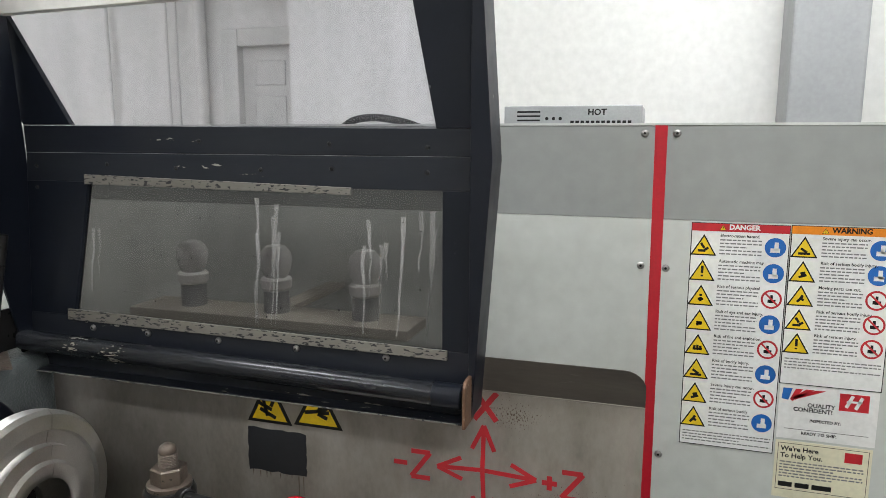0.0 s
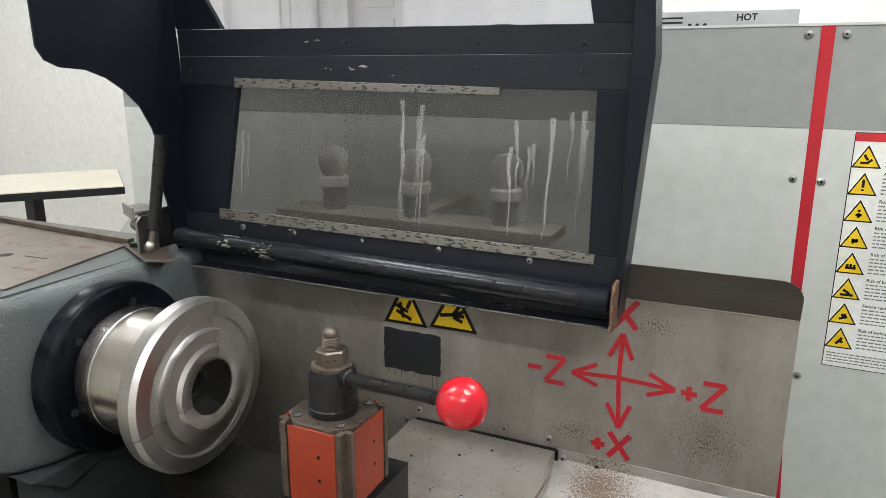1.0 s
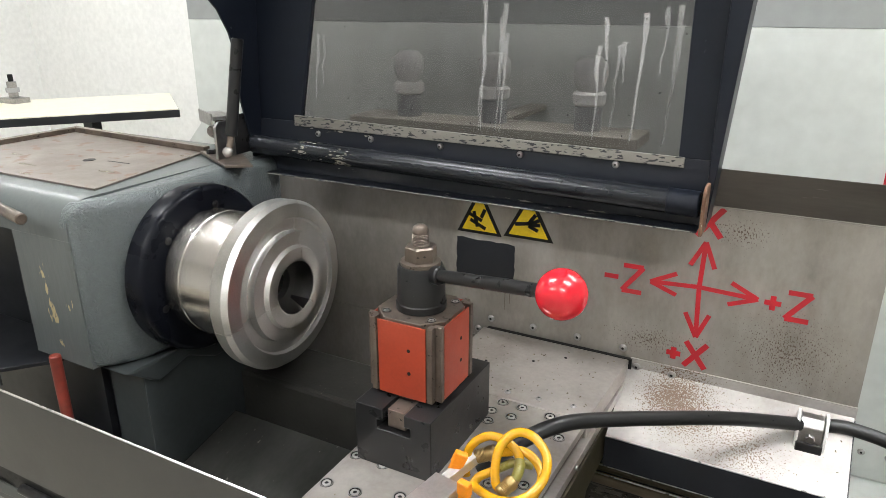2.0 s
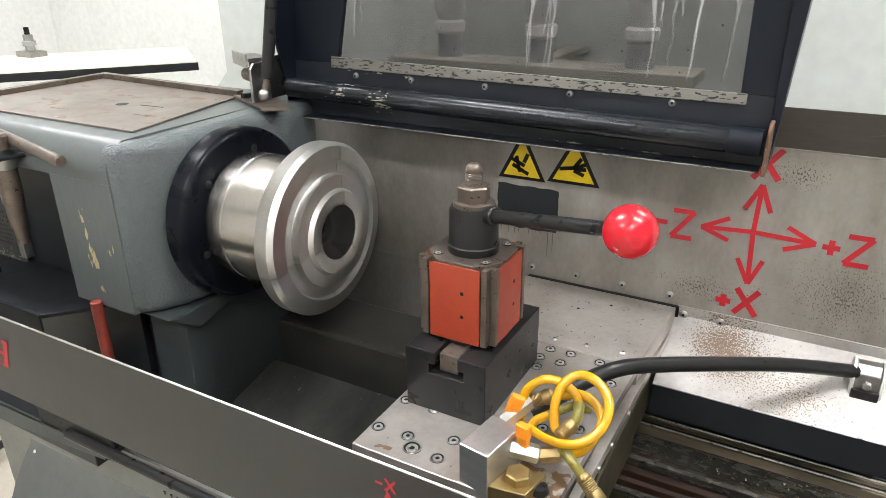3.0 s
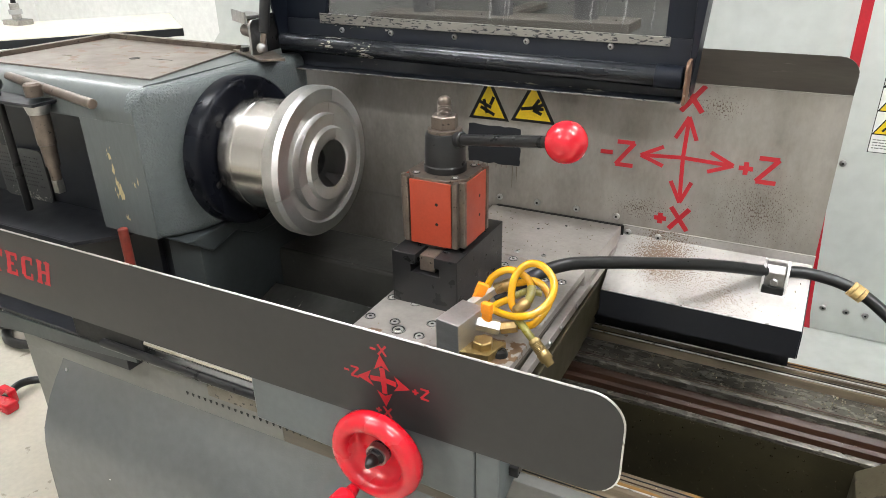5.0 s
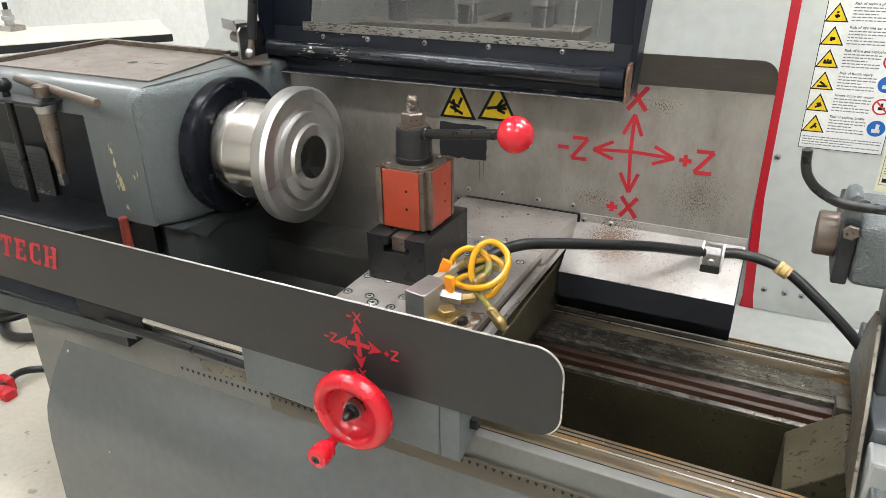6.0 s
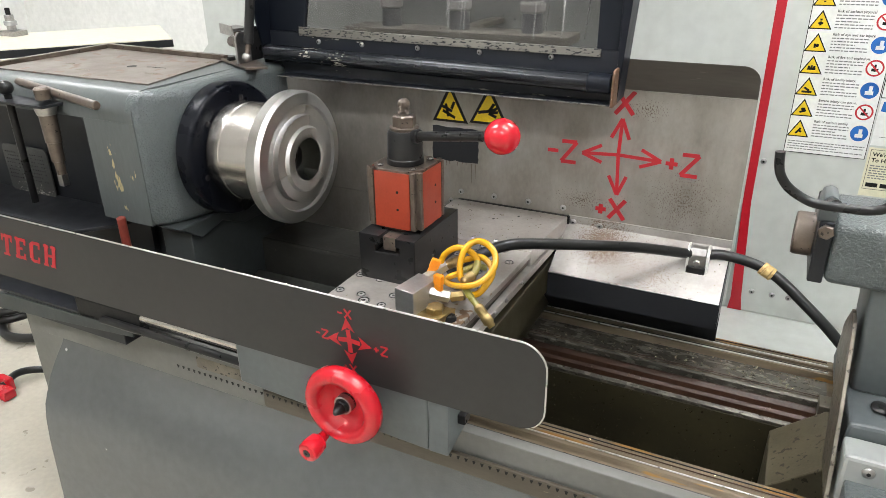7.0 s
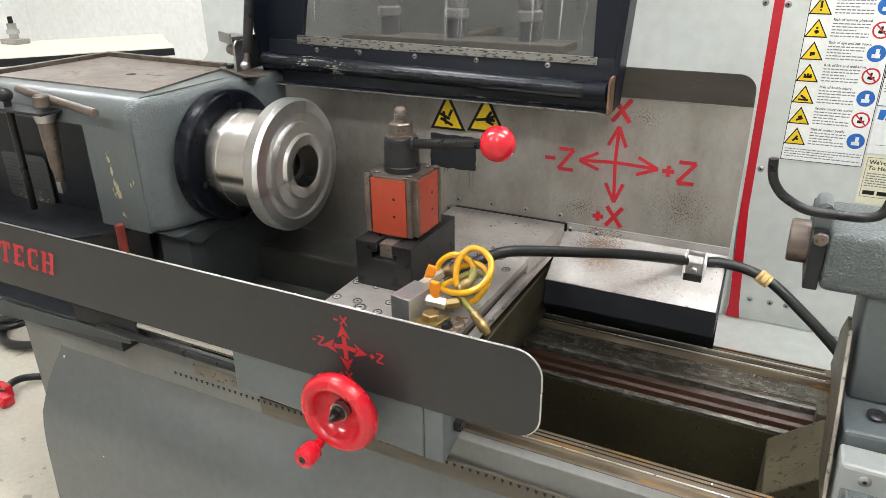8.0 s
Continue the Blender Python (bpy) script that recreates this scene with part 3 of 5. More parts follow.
def roundel(x, z, r, parent, y, banned):
    t = part("roundel", turned([(0, r), (0.0004, r)], (x, y, z), (0, -1, 0), 28), "labelred" if banned else "labelblue", parent,
             "red barred prohibition roundel" if banned else "blue mandatory sign roundel")
    if banned:
        part("roundel_field", turned([(0.00041, r * 0.80), (0.0006, r * 0.80)], (x, y, z), (0, -1, 0), 24), "paper", t)
        part("symbol", merged(strip((x - r * 0.35, z - r * 0.2), (x + r * 0.4, z - r * 0.2), r * 0.35, y - 0.00061, 0.0001), strip((x, z - r * 0.4), (x, z + r * 0.45), r * 0.25, y - 0.00061, 0.0001)), "ink", t)
        part("bar", strip((x - r * 0.6, z + r * 0.6), (x + r * 0.6, z - r * 0.6), r * 0.18, y - 0.00075, 0.0002), "labelred", t)
    else:
        part("symbol", merged(strip((x - r * 0.45, z - r * 0.3), (x + r * 0.45, z - r * 0.3), r * 0.45, y - 0.00041, 0.0002), strip((x + r * 0.1, z - r * 0.3), (x + r * 0.1, z + r * 0.55), r * 0.4, y - 0.00041, 0.0002)), "paper", t)


def lines(x0, x1, z, n, step, h, parent, y):
    bms = []
    for i in range(n):
        x = x0
        end = x1 - (0.0 if i % 3 != 2 else (x1 - x0) * 0.35)
        while x < end:
            w = random.uniform(0.5, 1.4) * h * 3.2
            bms.append(box(x, min(x + w, end), y - 0.0003, y, z - i * step - h, z - i * step))
            x += w + h * 0.8
    return part("text_block", merged(*bms), "grey_ink", parent)


def safety_label(name, x0, x1, z0, z1, header, colour, rows, signs):
    y = CY - 0.001
    e = thing(name, ((x0 + x1) / 2, y, z0), "white safety label headed %s with yellow triangles and round signs" % header, "label")
    part("border", box(x0, x1, y - 0.0006, y + 0.0008, z0, z1), "ink", e)
    f = y - 0.0008
    part("sheet", box(x0 + 0.0015, x1 - 0.0015, f, y - 0.00061, z0 + 0.0015, z1 - 0.0015), "paper", e)
    part("header", box(x0 + 0.001, x1 - 0.001, f - 0.0004, f - 0.0001, z1 - 0.016, z1 - 0.001), colour, e)
    part("header_text", lettering(header, 0.0135, upright(x0 + 0.068, f - 0.0007, z1 - 0.0142), 0.0005), "paper" if colour == "labelred" else "ink", e)
    triangle(x0 + 0.057, z1 - 0.0137, 0.012, e, f - 0.0004, 1)
    pitch = (z1 - z0 - 0.016) / (len(rows) + (0.75 if len(rows) > 6 else 1.3))
    for i, title in enumerate(rows):
        z = z1 - 0.018 - (i + 1) * pitch
        triangle(x0 + 0.024, z + 0.004, min(0.048, pitch * 1.0), e, f, i + (0 if len(rows) > 6 else 5))
        part("title", lettering(title, 0.0082, upright(x0 + 0.053, f - 0.0003, z + pitch * 0.80), 0.0001), "ink", e)
        lines(x0 + 0.053, x1 - 0.047, z + pitch * 0.74, 5, pitch * 0.135, 0.0024, e, f)
        roundel(x1 - 0.024, z + pitch * 0.5, 0.0185, e, f, signs[i])
    lines(x0 + 0.006, x1 - 0.006, z1 - 0.018 - len(rows) * pitch - 0.006, 4, 0.006, 0.0022, e, f)


safety_label("danger_label", 0.083, 0.258, 1.062, 1.515, "DANGER", "labelred",
             ["Electrocution hazard.", "Automatic machine may", "Risk of serious physical", "Risk of eye and ear injury.", "Risk of fire and explosion.", "Risk of bodily injury.", "Severe injury can occur.", "Risk of serious bodily"],
             [0, 0, 1, 0, 1, 0, 1, 0])
safety_label("warning_label", 0.2595, 0.434, 1.208, 1.516, "WARNING", "labelorange",
             ["Severe injury can occur.", "Risk of serious bodily injury.", "Moving parts can cut.", "Risk of serious bodily injury", "Risk of serious injury."], [0, 0, 1, 1, 1])

ql = thing("inspection_label", (0.345, CY, 1.1), "white inspection label with red and blue stripes", "label")
y = CY - 0.0015
part("sheet", box(0.262, 0.432, y, CY - 0.0002, 1.098, 1.206), "paper", ql)
part("blue_field", prism([(0.268, 1.20), (0.284, 1.20), (0.278, 1.176), (0.266, 1.178)], "y", y - 0.0003, y), "labelblue", ql)
for i in range(3):
    part("stripe", prism([(0.290 + i * 0.018, 1.200), (0.302 + i * 0.020, 1.200), (0.286 + i * 0.004, 1.174 + i * 0.003), (0.281 + i * 0.004, 1.178 + i * 0.004)], "y", y - 0.0003, y), "labelred", ql)
part("emblem", box(0.366, 0.416, y - 0.0003, y, 1.165, 1.199), "labelred", ql)
part("emblem_bar", merged(strip((0.378, 1.172), (0.388, 1.196), 0.006, y - 0.0004, 0.0002), strip((0.394, 1.170), (0.404, 1.194), 0.006, y - 0.0004, 0.0002), strip((0.378, 1.184), (0.404, 1.184), 0.004, y - 0.0004, 0.0002)), "paper", ql)
part("words", lettering("QUALITY", 0.0115, upright(0.312, y - 0.0003, 1.163), 0.0003), "ink", ql)
part("words", lettering("CONFIDENT!", 0.0115, upright(0.288, y - 0.0003, 1.153), 0.0003), "ink", ql)
part("words", lettering("INSPECTED BY:", 0.008, upright(0.318, y - 0.0003, 1.134), 0.0002), "ink", ql)
part("words", lettering("READY TO SHIP.", 0.0085, upright(0.305, y - 0.0003, 1.107), 0.0002), "ink", ql)
part("rule", box(0.275, 0.42, y - 0.0003, y, 1.118, 1.1188), "ink", ql)
hl = thing("help_label", (0.345, CY, 0.98), "cream help label with a black outline", "label")
part("sheet", box(0.262, 0.430, y, CY - 0.0002, 0.975, 1.093), "creampaper", hl)
for bx in ((0.267, 0.425, 1.0875, 1.0883), (0.267, 0.425, 0.992, 0.9928), (0.267, 0.2678, 0.992, 1.0883), (0.4242, 0.425, 0.992, 1.0883)):
    part("outline", box(bx[0], bx[1], y - 0.0003, y, bx[2], bx[3]), "ink", hl)
part("words", lettering("We're Here", 0.0135, upright(0.272, y - 0.0003, 1.070), 0.0003), "ink", hl)
part("words", lettering("To Help You.", 0.0135, upright(0.272, y - 0.0003, 1.056), 0.0003), "ink", hl)
part("emblem", box(0.384, 0.414, y - 0.0003, y, 1.062, 1.082), "labelred", hl)
lines(0.272, 0.418, 1.051, 6, 0.006, 0.0026, hl, y)
part("number_bar", merged(*[box(0.272 + a, 0.272 + a + w, y - 0.0003, y, 0.998, 1.008) for a, w in ((0, 0.025), (0.03, 0.025), (0.06, 0.034))]), "ink", hl)

# ---- splash sheet behind the chuck ----
SY = 1.16
sp = thing("splash_sheet", (-0.6, SY, 0.92), "stained bare steel splash sheet with red axis markings behind the chuck", "splash guard")


def rounded(x0, x1, z0, z1, r, corners="", n=6):
    pts = []
    for tag, cx, cz, a0 in (("br", x1, z0, -90), ("tr", x1, z1, 0), ("tl", x0, z1, 90), ("bl", x0, z0, 180)):
        if tag in corners:
            ox, oz = cx + (-r if "r" in tag else r), cz + (r if "b" in tag else -r)
            pts += [(ox + r * math.cos(radians(a0 + 90 * i / n)), oz + r * math.sin(radians(a0 + 90 * i / n))) for i in range(n + 1)]
        else:
            pts.append((cx, cz))
    return pts


part("sheet", box(-1.235, 0.015, SY, SY + 0.002, 0.862, 1.24), "steel", sp)
part("lower_sheet", box(-1.235, -0.662, SY - 0.003, SY - 0.0005, 0.62, 0.90), "steel", sp)
# The fold wears a darker steel that holds its dim reflection in the colour.
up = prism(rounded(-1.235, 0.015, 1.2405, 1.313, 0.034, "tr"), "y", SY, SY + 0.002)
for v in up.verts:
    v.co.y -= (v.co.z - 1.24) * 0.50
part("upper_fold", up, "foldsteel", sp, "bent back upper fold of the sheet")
part("fold_rib", rod((-1.235, SY + 0.001, 1.2405), (0.014, SY + 0.001, 1.2405), 0.0025), "steel", sp, smooth=True)
part("lower_flange", box(-0.36, 0.016, SY - 0.004, SY - 0.0005, 0.885, 0.928, 0.0005), "traysteel", sp, "bright riveted flange")
for rx, rz in ((-0.681, 0.915), (-0.652, 0.944), (-0.559, 0.945), (-0.467, 0.945), (-0.377, 0.943)):
    screw_head((rx, SY, rz), (0, -1, 0), 0.0075, 0.0045, sp, name="rivet")
for rx in (-0.348, -0.283):
    screw_head((rx, SY - 0.004, 0.912), (0, -1, 0), 0.0075, 0.0045, sp, name="rivet")
part("left_post", box(-1.26, -1.237, 1.10, 1.17, 0.62, 1.30, 0.002), "oldsteel", sp, "brown stained upright strip")


def stroke_set(name, strokes, y, w, parent, material="redmark", lift=0.0):
    return part(name, merged(*[strip(a, b, w, y - 0.0003 - lift - 0.00012 * i, 0.0003) for i, (a, b) in enumerate(strokes)]), material, parent)


def arrow(a, b, head, y, w, parent, lift, spread=24):
    a, b = Vector(a), Vector(b)
    back = (a - b).normalized() * head
    rot = lambda v, g: Vector((v.x * math.cos(g) - v.y * math.sin(g), v.x * math.sin(g) + v.y * math.cos(g)))
    g = radians(spread)
    return stroke_set("red_arrow", [(a, b), (b, b + rot(back, g)), (b, b + rot(back, -g))], y, w, parent, lift=lift)


def letter_z(x, z, w, h):
    return [((x, z + h), (x + w, z + h)), ((x + w, z + h), (x, z)), ((x, z), (x + w, z))]


def letter_x(x, z, w, h):
    return [((x, z + h), (x + w, z)), ((x + w, z + h), (x, z))]


ax = Vector((-0.256, 1.092))
arrow(ax, (-0.340, 1.087), 0.05, SY, 0.008, sp, 0.0000)
arrow(ax, (-0.160, 1.088), 0.05, SY, 0.008, sp, 0.0004)
arrow(ax, (-0.254, 1.176), 0.05, SY, 0.008, sp, 0.0008)
arrow(ax, (-0.251, 0.996), 0.05, SY, 0.008, sp, 0.0012)
stroke_set("minus_z_marking", [((-0.424, 1.085), (-0.398, 1.085))] + letter_z(-0.390, 1.061, 0.036, 0.049), SY, 0.009, sp)
stroke_set("plus_z_marking", [((-0.150, 1.086), (-0.124, 1.086)), ((-0.137, 1.073), (-0.137, 1.099))] + letter_z(-0.116, 1.063, 0.036, 0.047), SY, 0.009, sp)
stroke_set("plus_x_marking", [((-0.298, 0.955), (-0.273, 0.955)), ((-0.2855, 0.943), (-0.2855, 0.967))] + letter_x(-0.266, 0.935, 0.037, 0.049), SY, 0.010, sp)
stroke_set("x_marking", letter_x(-0.272, 1.186, 0.040, 0.052), SY, 0.010, sp)


def hazard(x0, x1, z0, z1, which, label):
    e = thing("hazard_sticker", ((x0 + x1) / 2, SY, z0), label, "sticker", "triangular hazard stickers on the splash sheet")
    part("border", prism([(x0, z0), (x1, z0), ((x0 + x1) / 2 + 0.005, z1), ((x0 + x1) / 2 - 0.005, z1)], "y", SY - 0.0008, SY - 0.0001), "ink", e)
    k = 0.006
    part("field", prism([(x0 + k * 1.8, z0 + k), (x1 - k * 1.8, z0 + k), ((x0 + x1) / 2, z1 - k * 1.2)], "y", SY - 0.0012, SY - 0.00085), "yellowlabel", e)
    cx = (x0 + x1) / 2
    sh = ([((-0.022, 0.040), (0.006, 0.028)), ((-0.02, 0.028), (0.014, 0.012)), ((-0.012, 0.046), (-0.004, 0.014)), ((0.004, 0.034), (0.012, 0.052))] if which else
          [((-0.028, 0.028), (0.008, 0.034)), ((0.0, 0.030), (0.022, 0.042)), ((0.0, 0.030), (0.024, 0.032)), ((0.0, 0.028), (0.02, 0.020)), ((0.0, 0.032), (0.014, 0.052))])
    part("symbol", merged(*[strip((cx + a[0], z0 + a[1]), (cx + b[0], z0 + b[1]), 0.0075, SY - 0.00125, 0.0002) for a, b in sh]), "ink", e)


hazard(-0.732, -0.634, 1.125, 1.212, True, "worn yellow triangular hazard sticker with scuffed corner")
hazard(-0.630, -0.527, 1.129, 1.216, False, "yellow triangular hand hazard sticker on bare steel")
bp = thing("blanking_patch", (-0.67, SY, 1.02), "black rough-edged painted patch on the steel splash sheet", "patch")
pts = []
for i in range(40):
    s = i / 40 * 4
    u, k = s % 1, int(s)
    px, pz = ((-0.733 + 0.128 * u, 1.024 + 0.002 * u), (-0.605, 1.026 + 0.086 * u), (-0.605 - 0.128 * u, 1.112 + 0.002 * u), (-0.733, 1.114 - 0.09 * u))[k]
    pts.append((px + random.uniform(-0.0015, 0.0015), pz + random.uniform(-0.0025, 0.0015)))
part("patch", prism(pts, "y", SY - 0.0009, SY - 0.0001), "blackflat", bp)

random.seed(5)
for k in range(9):
    dx = -0.725 + k * 0.0145 + random.uniform(-0.004, 0.004)
    dl = random.uniform(0.004, 0.014) if k < 7 else random.uniform(0.03, 0.07)
    part("rust_drip", prism([(dx - 0.0012, 1.023), (dx + 0.0012, 1.023), (dx + 0.0005, 1.023 - dl), (dx - 0.0004, 1.023 - dl)], "y", SY - 0.0004, SY - 0.0001), "oldsteel", bp)
# ---- chip tray at the back ----
tr = thing("chip_tray", (-0.17, 1.02, 0.85), "bright bent steel tray sprinkled with rusty chips", "tray")
part("sheet", prism([(1.030, 0.829), (1.1575, 0.910), (1.1575, 0.905), (1.030, 0.824)], "x", -0.366, 0.014, 0.0004), "traysteel", tr)
part("front_lip", box(-0.366, 0.014, 1.0275, 1.0295, 0.768, 0.829), "blackflat", tr, "black painted front lip")
part("bright_edge", rod((-0.366, 1.0285, 0.8295), (0.014, 1.0285, 0.8295), 0.0016, seg=8), "edge", tr)
part("side_lip", prism([(1.030, 0.768), (1.030, 0.823), (1.157, 0.904), (1.157, 0.768)], "x", 0.0145, 0.0165), "blackflat", tr)
# Added black sheet that paints the shade below and behind the tray.
part("back_shade_sheet", box(-0.60, 0.0140, 1.2105, 1.2165, 0.632, 0.86), "blackflat", tr, "black sheet standing in for the shade behind the tray")

# ---- bed ----
bed = thing("lathe_bed", (-0.4, 0.75, 0.5), "oily cast iron lathe bed with ground slideways", "lathe bed")
part("front_rail", prism([(0.590, 0.50), (0.590, 0.600), (0.572, 0.606), (0.582, 0.626), (0.606, 0.640), (0.661, 0.643), (0.668, 0.652), (0.690, 0.652), (0.697, 0.643), (0.726, 0.643), (0.726, 0.40), (0.66, 0.40)], "x", -0.86, 0.335, 0.0012), "way", bed, "oil-stained ground front slideway")
part("rear_rail", prism([(1.094, 0.40), (1.094, 0.615), (1.160, 0.620), (1.166, 0.636), (1.176, 0.639), (1.178, 0.633), (1.188, 0.634), (1.190, 0.640), (1.203, 0.640), (1.208, 0.626), (1.243, 0.628), (1.243, 0.40)], "x", -0.62, 0.475, 0.001), "way", bed, "ground rear slideway")
part("rear_ledge", prism([(1.084, 0.52), (1.084, 0.612), (1.0935, 0.6145), (1.0935, 0.52)], "x", -0.62, 0.475, 0.0006), "wayflat", bed, "oily grey ledge")
part("ledge_film", prism([(1.0945, 0.6155), (1.158, 0.6205), (1.158, 0.6215), (1.0945, 0.6165)], "x", -0.62, 0.262), "wayflat", bed, "oil film with grit")
part("rear_rail_shoulder", prism([(1.060, 0.545), (1.060, 0.573), (1.068, 0.578), (1.070, 0.590), (1.080, 0.598), (1.0835, 0.598), (1.0835, 0.545)], "x", -0.70, 0.250, 0.0008), "rustway", bed, "brown varnished shoulder of the slideway")
part("shoulder_lip", prism([(1.0485, 0.548), (1.0485, 0.556), (1.0595, 0.560), (1.0595, 0.548)], "x", -0.70, 0.246, 0.0006), "wayflat", bed, "worn lower lip of the shoulder")
part("inner_wall", box(-1.3, 0.475, 1.0475, 1.056, 0.06, 0.5475), "oily", bed, "oily inner wall")
part("pan", box(-1.3, 0.60, 0.66, 1.06, 0.06, 0.085), "shadeiron", bed, "oily chip pan floor")
part("inner_front_wall", box(-1.3, 0.335, 0.7265, 0.734, 0.06, 0.60), "oily", bed)
part("cross_rib", prism([(0.163, 0.085), (0.163, 0.535), (0.260, 0.620), (0.45, 0.620), (0.45, 0.085)], "y", 0.853, 1.046, 0.003), "rib", bed, "olive oily cross rib of the bed")
part("chip_slope", prism([(0.61, 0.70), (0.86, 0.76), (0.86, 0.74), (0.61, 0.68)], "x", -1.10, -0.66, 0.002), "wetslide", bed, "dark wet sloping chip slide")
# Bed and foot below the chuck: shade is part of their dark colour.
part("headstock_bed", box(-1.28, -0.865, 0.58, 1.03, 0.40, 0.672, 0.004), "shadeiron", bed, "oily bed under the chuck, coloured dark for the shade there")
part("headstock_foot", box(-1.12, -0.68, 0.90, 1.05, 0.70, 0.83, 0.008), "shadeiron", bed)
part("foot_clip", prism([(-0.80, 0.83), (-0.78, 0.848), (-0.70, 0.848), (-0.685, 0.83)], "y", 0.905, 0.96, 0.003), "shadeiron", bed, "black chip-covered clamp lug")
part("end_stop", box(0.246, 0.285, 1.052, 1.098, 0.552, 0.625, 0.002), "greasy", bed)
for gy, gz, gm in ((1.100, 0.6172, "rustway"), (1.1585, 0.6205, "darksteel"), (1.171, 0.6385, "edge"), (1.1835, 0.6345, "darksteel"), (1.197, 0.6405, "edge"), (1.222, 0.628, "darksteel"), (1.234, 0.6285, "rustway")):
    part("way_line", rod((-0.60, gy, gz), (0.262, gy, gz), 0.0016, seg=8), gm, bed)
for gy, gz, gm in ((0.612, 0.641, "rustway"), (0.628, 0.642, "darksteel"), (0.640, 0.6425, "edge"), (0.652, 0.643, "darksteel"), (0.679, 0.6525, "edge"), (0.705, 0.6435, "rustway"), (0.716, 0.6435, "darksteel")):
    part("way_line", rod((-0.42, gy, gz), (0.33, gy, gz), 0.0015, seg=8), gm, bed)
rk = thing("gear_rack", (-0.4, 0.572, 0.60), "stained steel gear rack with fine teeth along the bed front", "gear rack")
part("bar", box(-0.86, 0.70, 0.564, 0.5715, 0.598, 0.640, 0.0008), "racksteel", rk)
part("plain_bar", box(-1.66, -0.8602, 0.564, 0.5715, 0.598, 0.690, 0.0008), "base", rk, "grey painted end of the rack rail")
part("worn_patch", box(-1.05, -0.80, 0.5632, 0.5639, 0.648, 0.678), "greasy", rk, "oily worn patch")
teeth = [prism([(-1.1145 + i * 0.0166, 0.629), (-1.1125 + i * 0.0166, 0.629), (-1.110 + i * 0.0166, 0.636), (-1.117 + i * 0.0166, 0.636)], "y", 0.5625, 0.5639) for i in range(88)]
tagged(part("teeth", merged(*teeth), "ink", rk), kind="stuff")

# ---- base of the machine ----
base = thing("machine_base", (-0.6, 0.8, 0.0), "grey enamelled sheet steel machine stand with a sloping front panel", "machine base")
part("stand", box(-1.69, 0.7, 0.60, 1.4, 0.02, 0.055, 0.004), "base", base)
part("front_panel", box(-1.685, 0.70, 0.5755, 0.60, 0.0555, 0.690, 0.002), "base", base)
part("left_pedestal", box(-1.69, -1.301, 0.602, 1.4, 0.0555, 0.60, 0.004), "base", base)
part("right_pedestal", box(0.621, 0.7, 0.602, 1.4, 0.0555, 0.60, 0.004), "base", base)
part("rear_panel", box(-1.30, 0.62, 1.25, 1.4, 0.0555, 0.598, 0.002), "base", base)
prof = [(0.575, 0.598), (0.572, 0.575), (0.556, 0.528), (0.536, 0.482), (0.516, 0.442), (0.502, 0.412), (0.493, 0.370), (0.486, 0.303), (0.474, 0.05), (0.488, 0.05), (0.500, 0.303), (0.520, 0.415), (0.575, 0.540)]
slope = prism(prof, "x", -1.585, 0.70)
for v in slope.verts:
    if v.co.x < -1.0 and v.co.z > 0.5:
        v.co.x += (v.co.z - 0.5) * 0.45
part("sloping_panel", slope, "slope", base, "blue-grey sloping front panel", smooth=True)
for sx, sy, sz, r in ((-1.532, 0.566, 0.562, 0.004), (-1.248, 0.5745, 0.655, 0.006), (-1.433, 0.530, 0.453, 0.004), (-1.385, 0.505, 0.405, 0.003), (-1.355, 0.493, 0.352, 0.004)):
    part("paint_chip", turned([(0, r), (0.0012, r)], (sx, sy, sz), (0, -1, 0.5), 7), "paper", base)
part("foot_plate", box(-1.68, 0.68, 0.61, 1.38, 0.0, 0.02), "base", base)
part("hose_shelf", prism([(-2.0, 0.500), (-1.28, 0.500), (-1.16, 0.525), (-1.16, 0.60), (-2.0, 0.60)], "z", 0.752, 0.758, 0.001), "blackflat", base, "black painted shelf")
part("shelf_lip", prism([(-2.0, 0.690), (-1.64, 0.696), (-1.16, 0.735), (-1.16, 0.752), (-2.0, 0.738)], "y", 0.4985, 0.5035, 0.001), "shadecast", base, "dark grey folded shelf lip")
part("shelf_web", box(-1.60, -1.20, 0.5045, 0.5745, 0.700, 0.7515, 0.002), "blackflat", base, "black bracket under the shelf")

# lead screw and cover behind the guard
ls = thing("lead_screw", (-1.0, 0.52, 0.775), "bright oily steel lead screw shaft behind the guard", "shaft")
part("shaft", rod((-1.25, 0.515, 0.788), (-0.82, 0.515, 0.788), 0.014), "chrome", ls, smooth=True)
part("lower_shaft", rod((-1.25, 0.495, 0.762), (-0.82, 0.495, 0.762), 0.009), "darksteel", ls, smooth=True)
part("bearing_cover", prism([(-1.34, 0.75), (-1.30, 0.735), (-1.20, 0.735), (-1.13, 0.765), (-1.13, 0.80), (-1.34, 0.80)], "y", 0.500, 0.56, 0.004), "ink", ls, "black bearing cover")

# ---- front guard plate ----
GY = 0.473
gd = thing("front_guard", (-0.9, GY, 0.82), "dark grey painted guard plate with bright edge and red markings", "guard")
gp = rounded(-2.0, -0.192, 0.823, 0.985, 0.045, "trbr", 8)
part("plate", prism(gp, "y", GY, GY + 0.003), "guard", gd)
rim = rounded(-2.0, -0.191, 0.8222, 0.9862, 0.0455, "trbr", 8)
part("bright_edge", pipe([(x, GY + 0.0015, z) for x, z in rim[3:-1]] , 0.0016, 1, 8, smooth=False), "edge", gd, "bare bright metal edge", smooth=True)


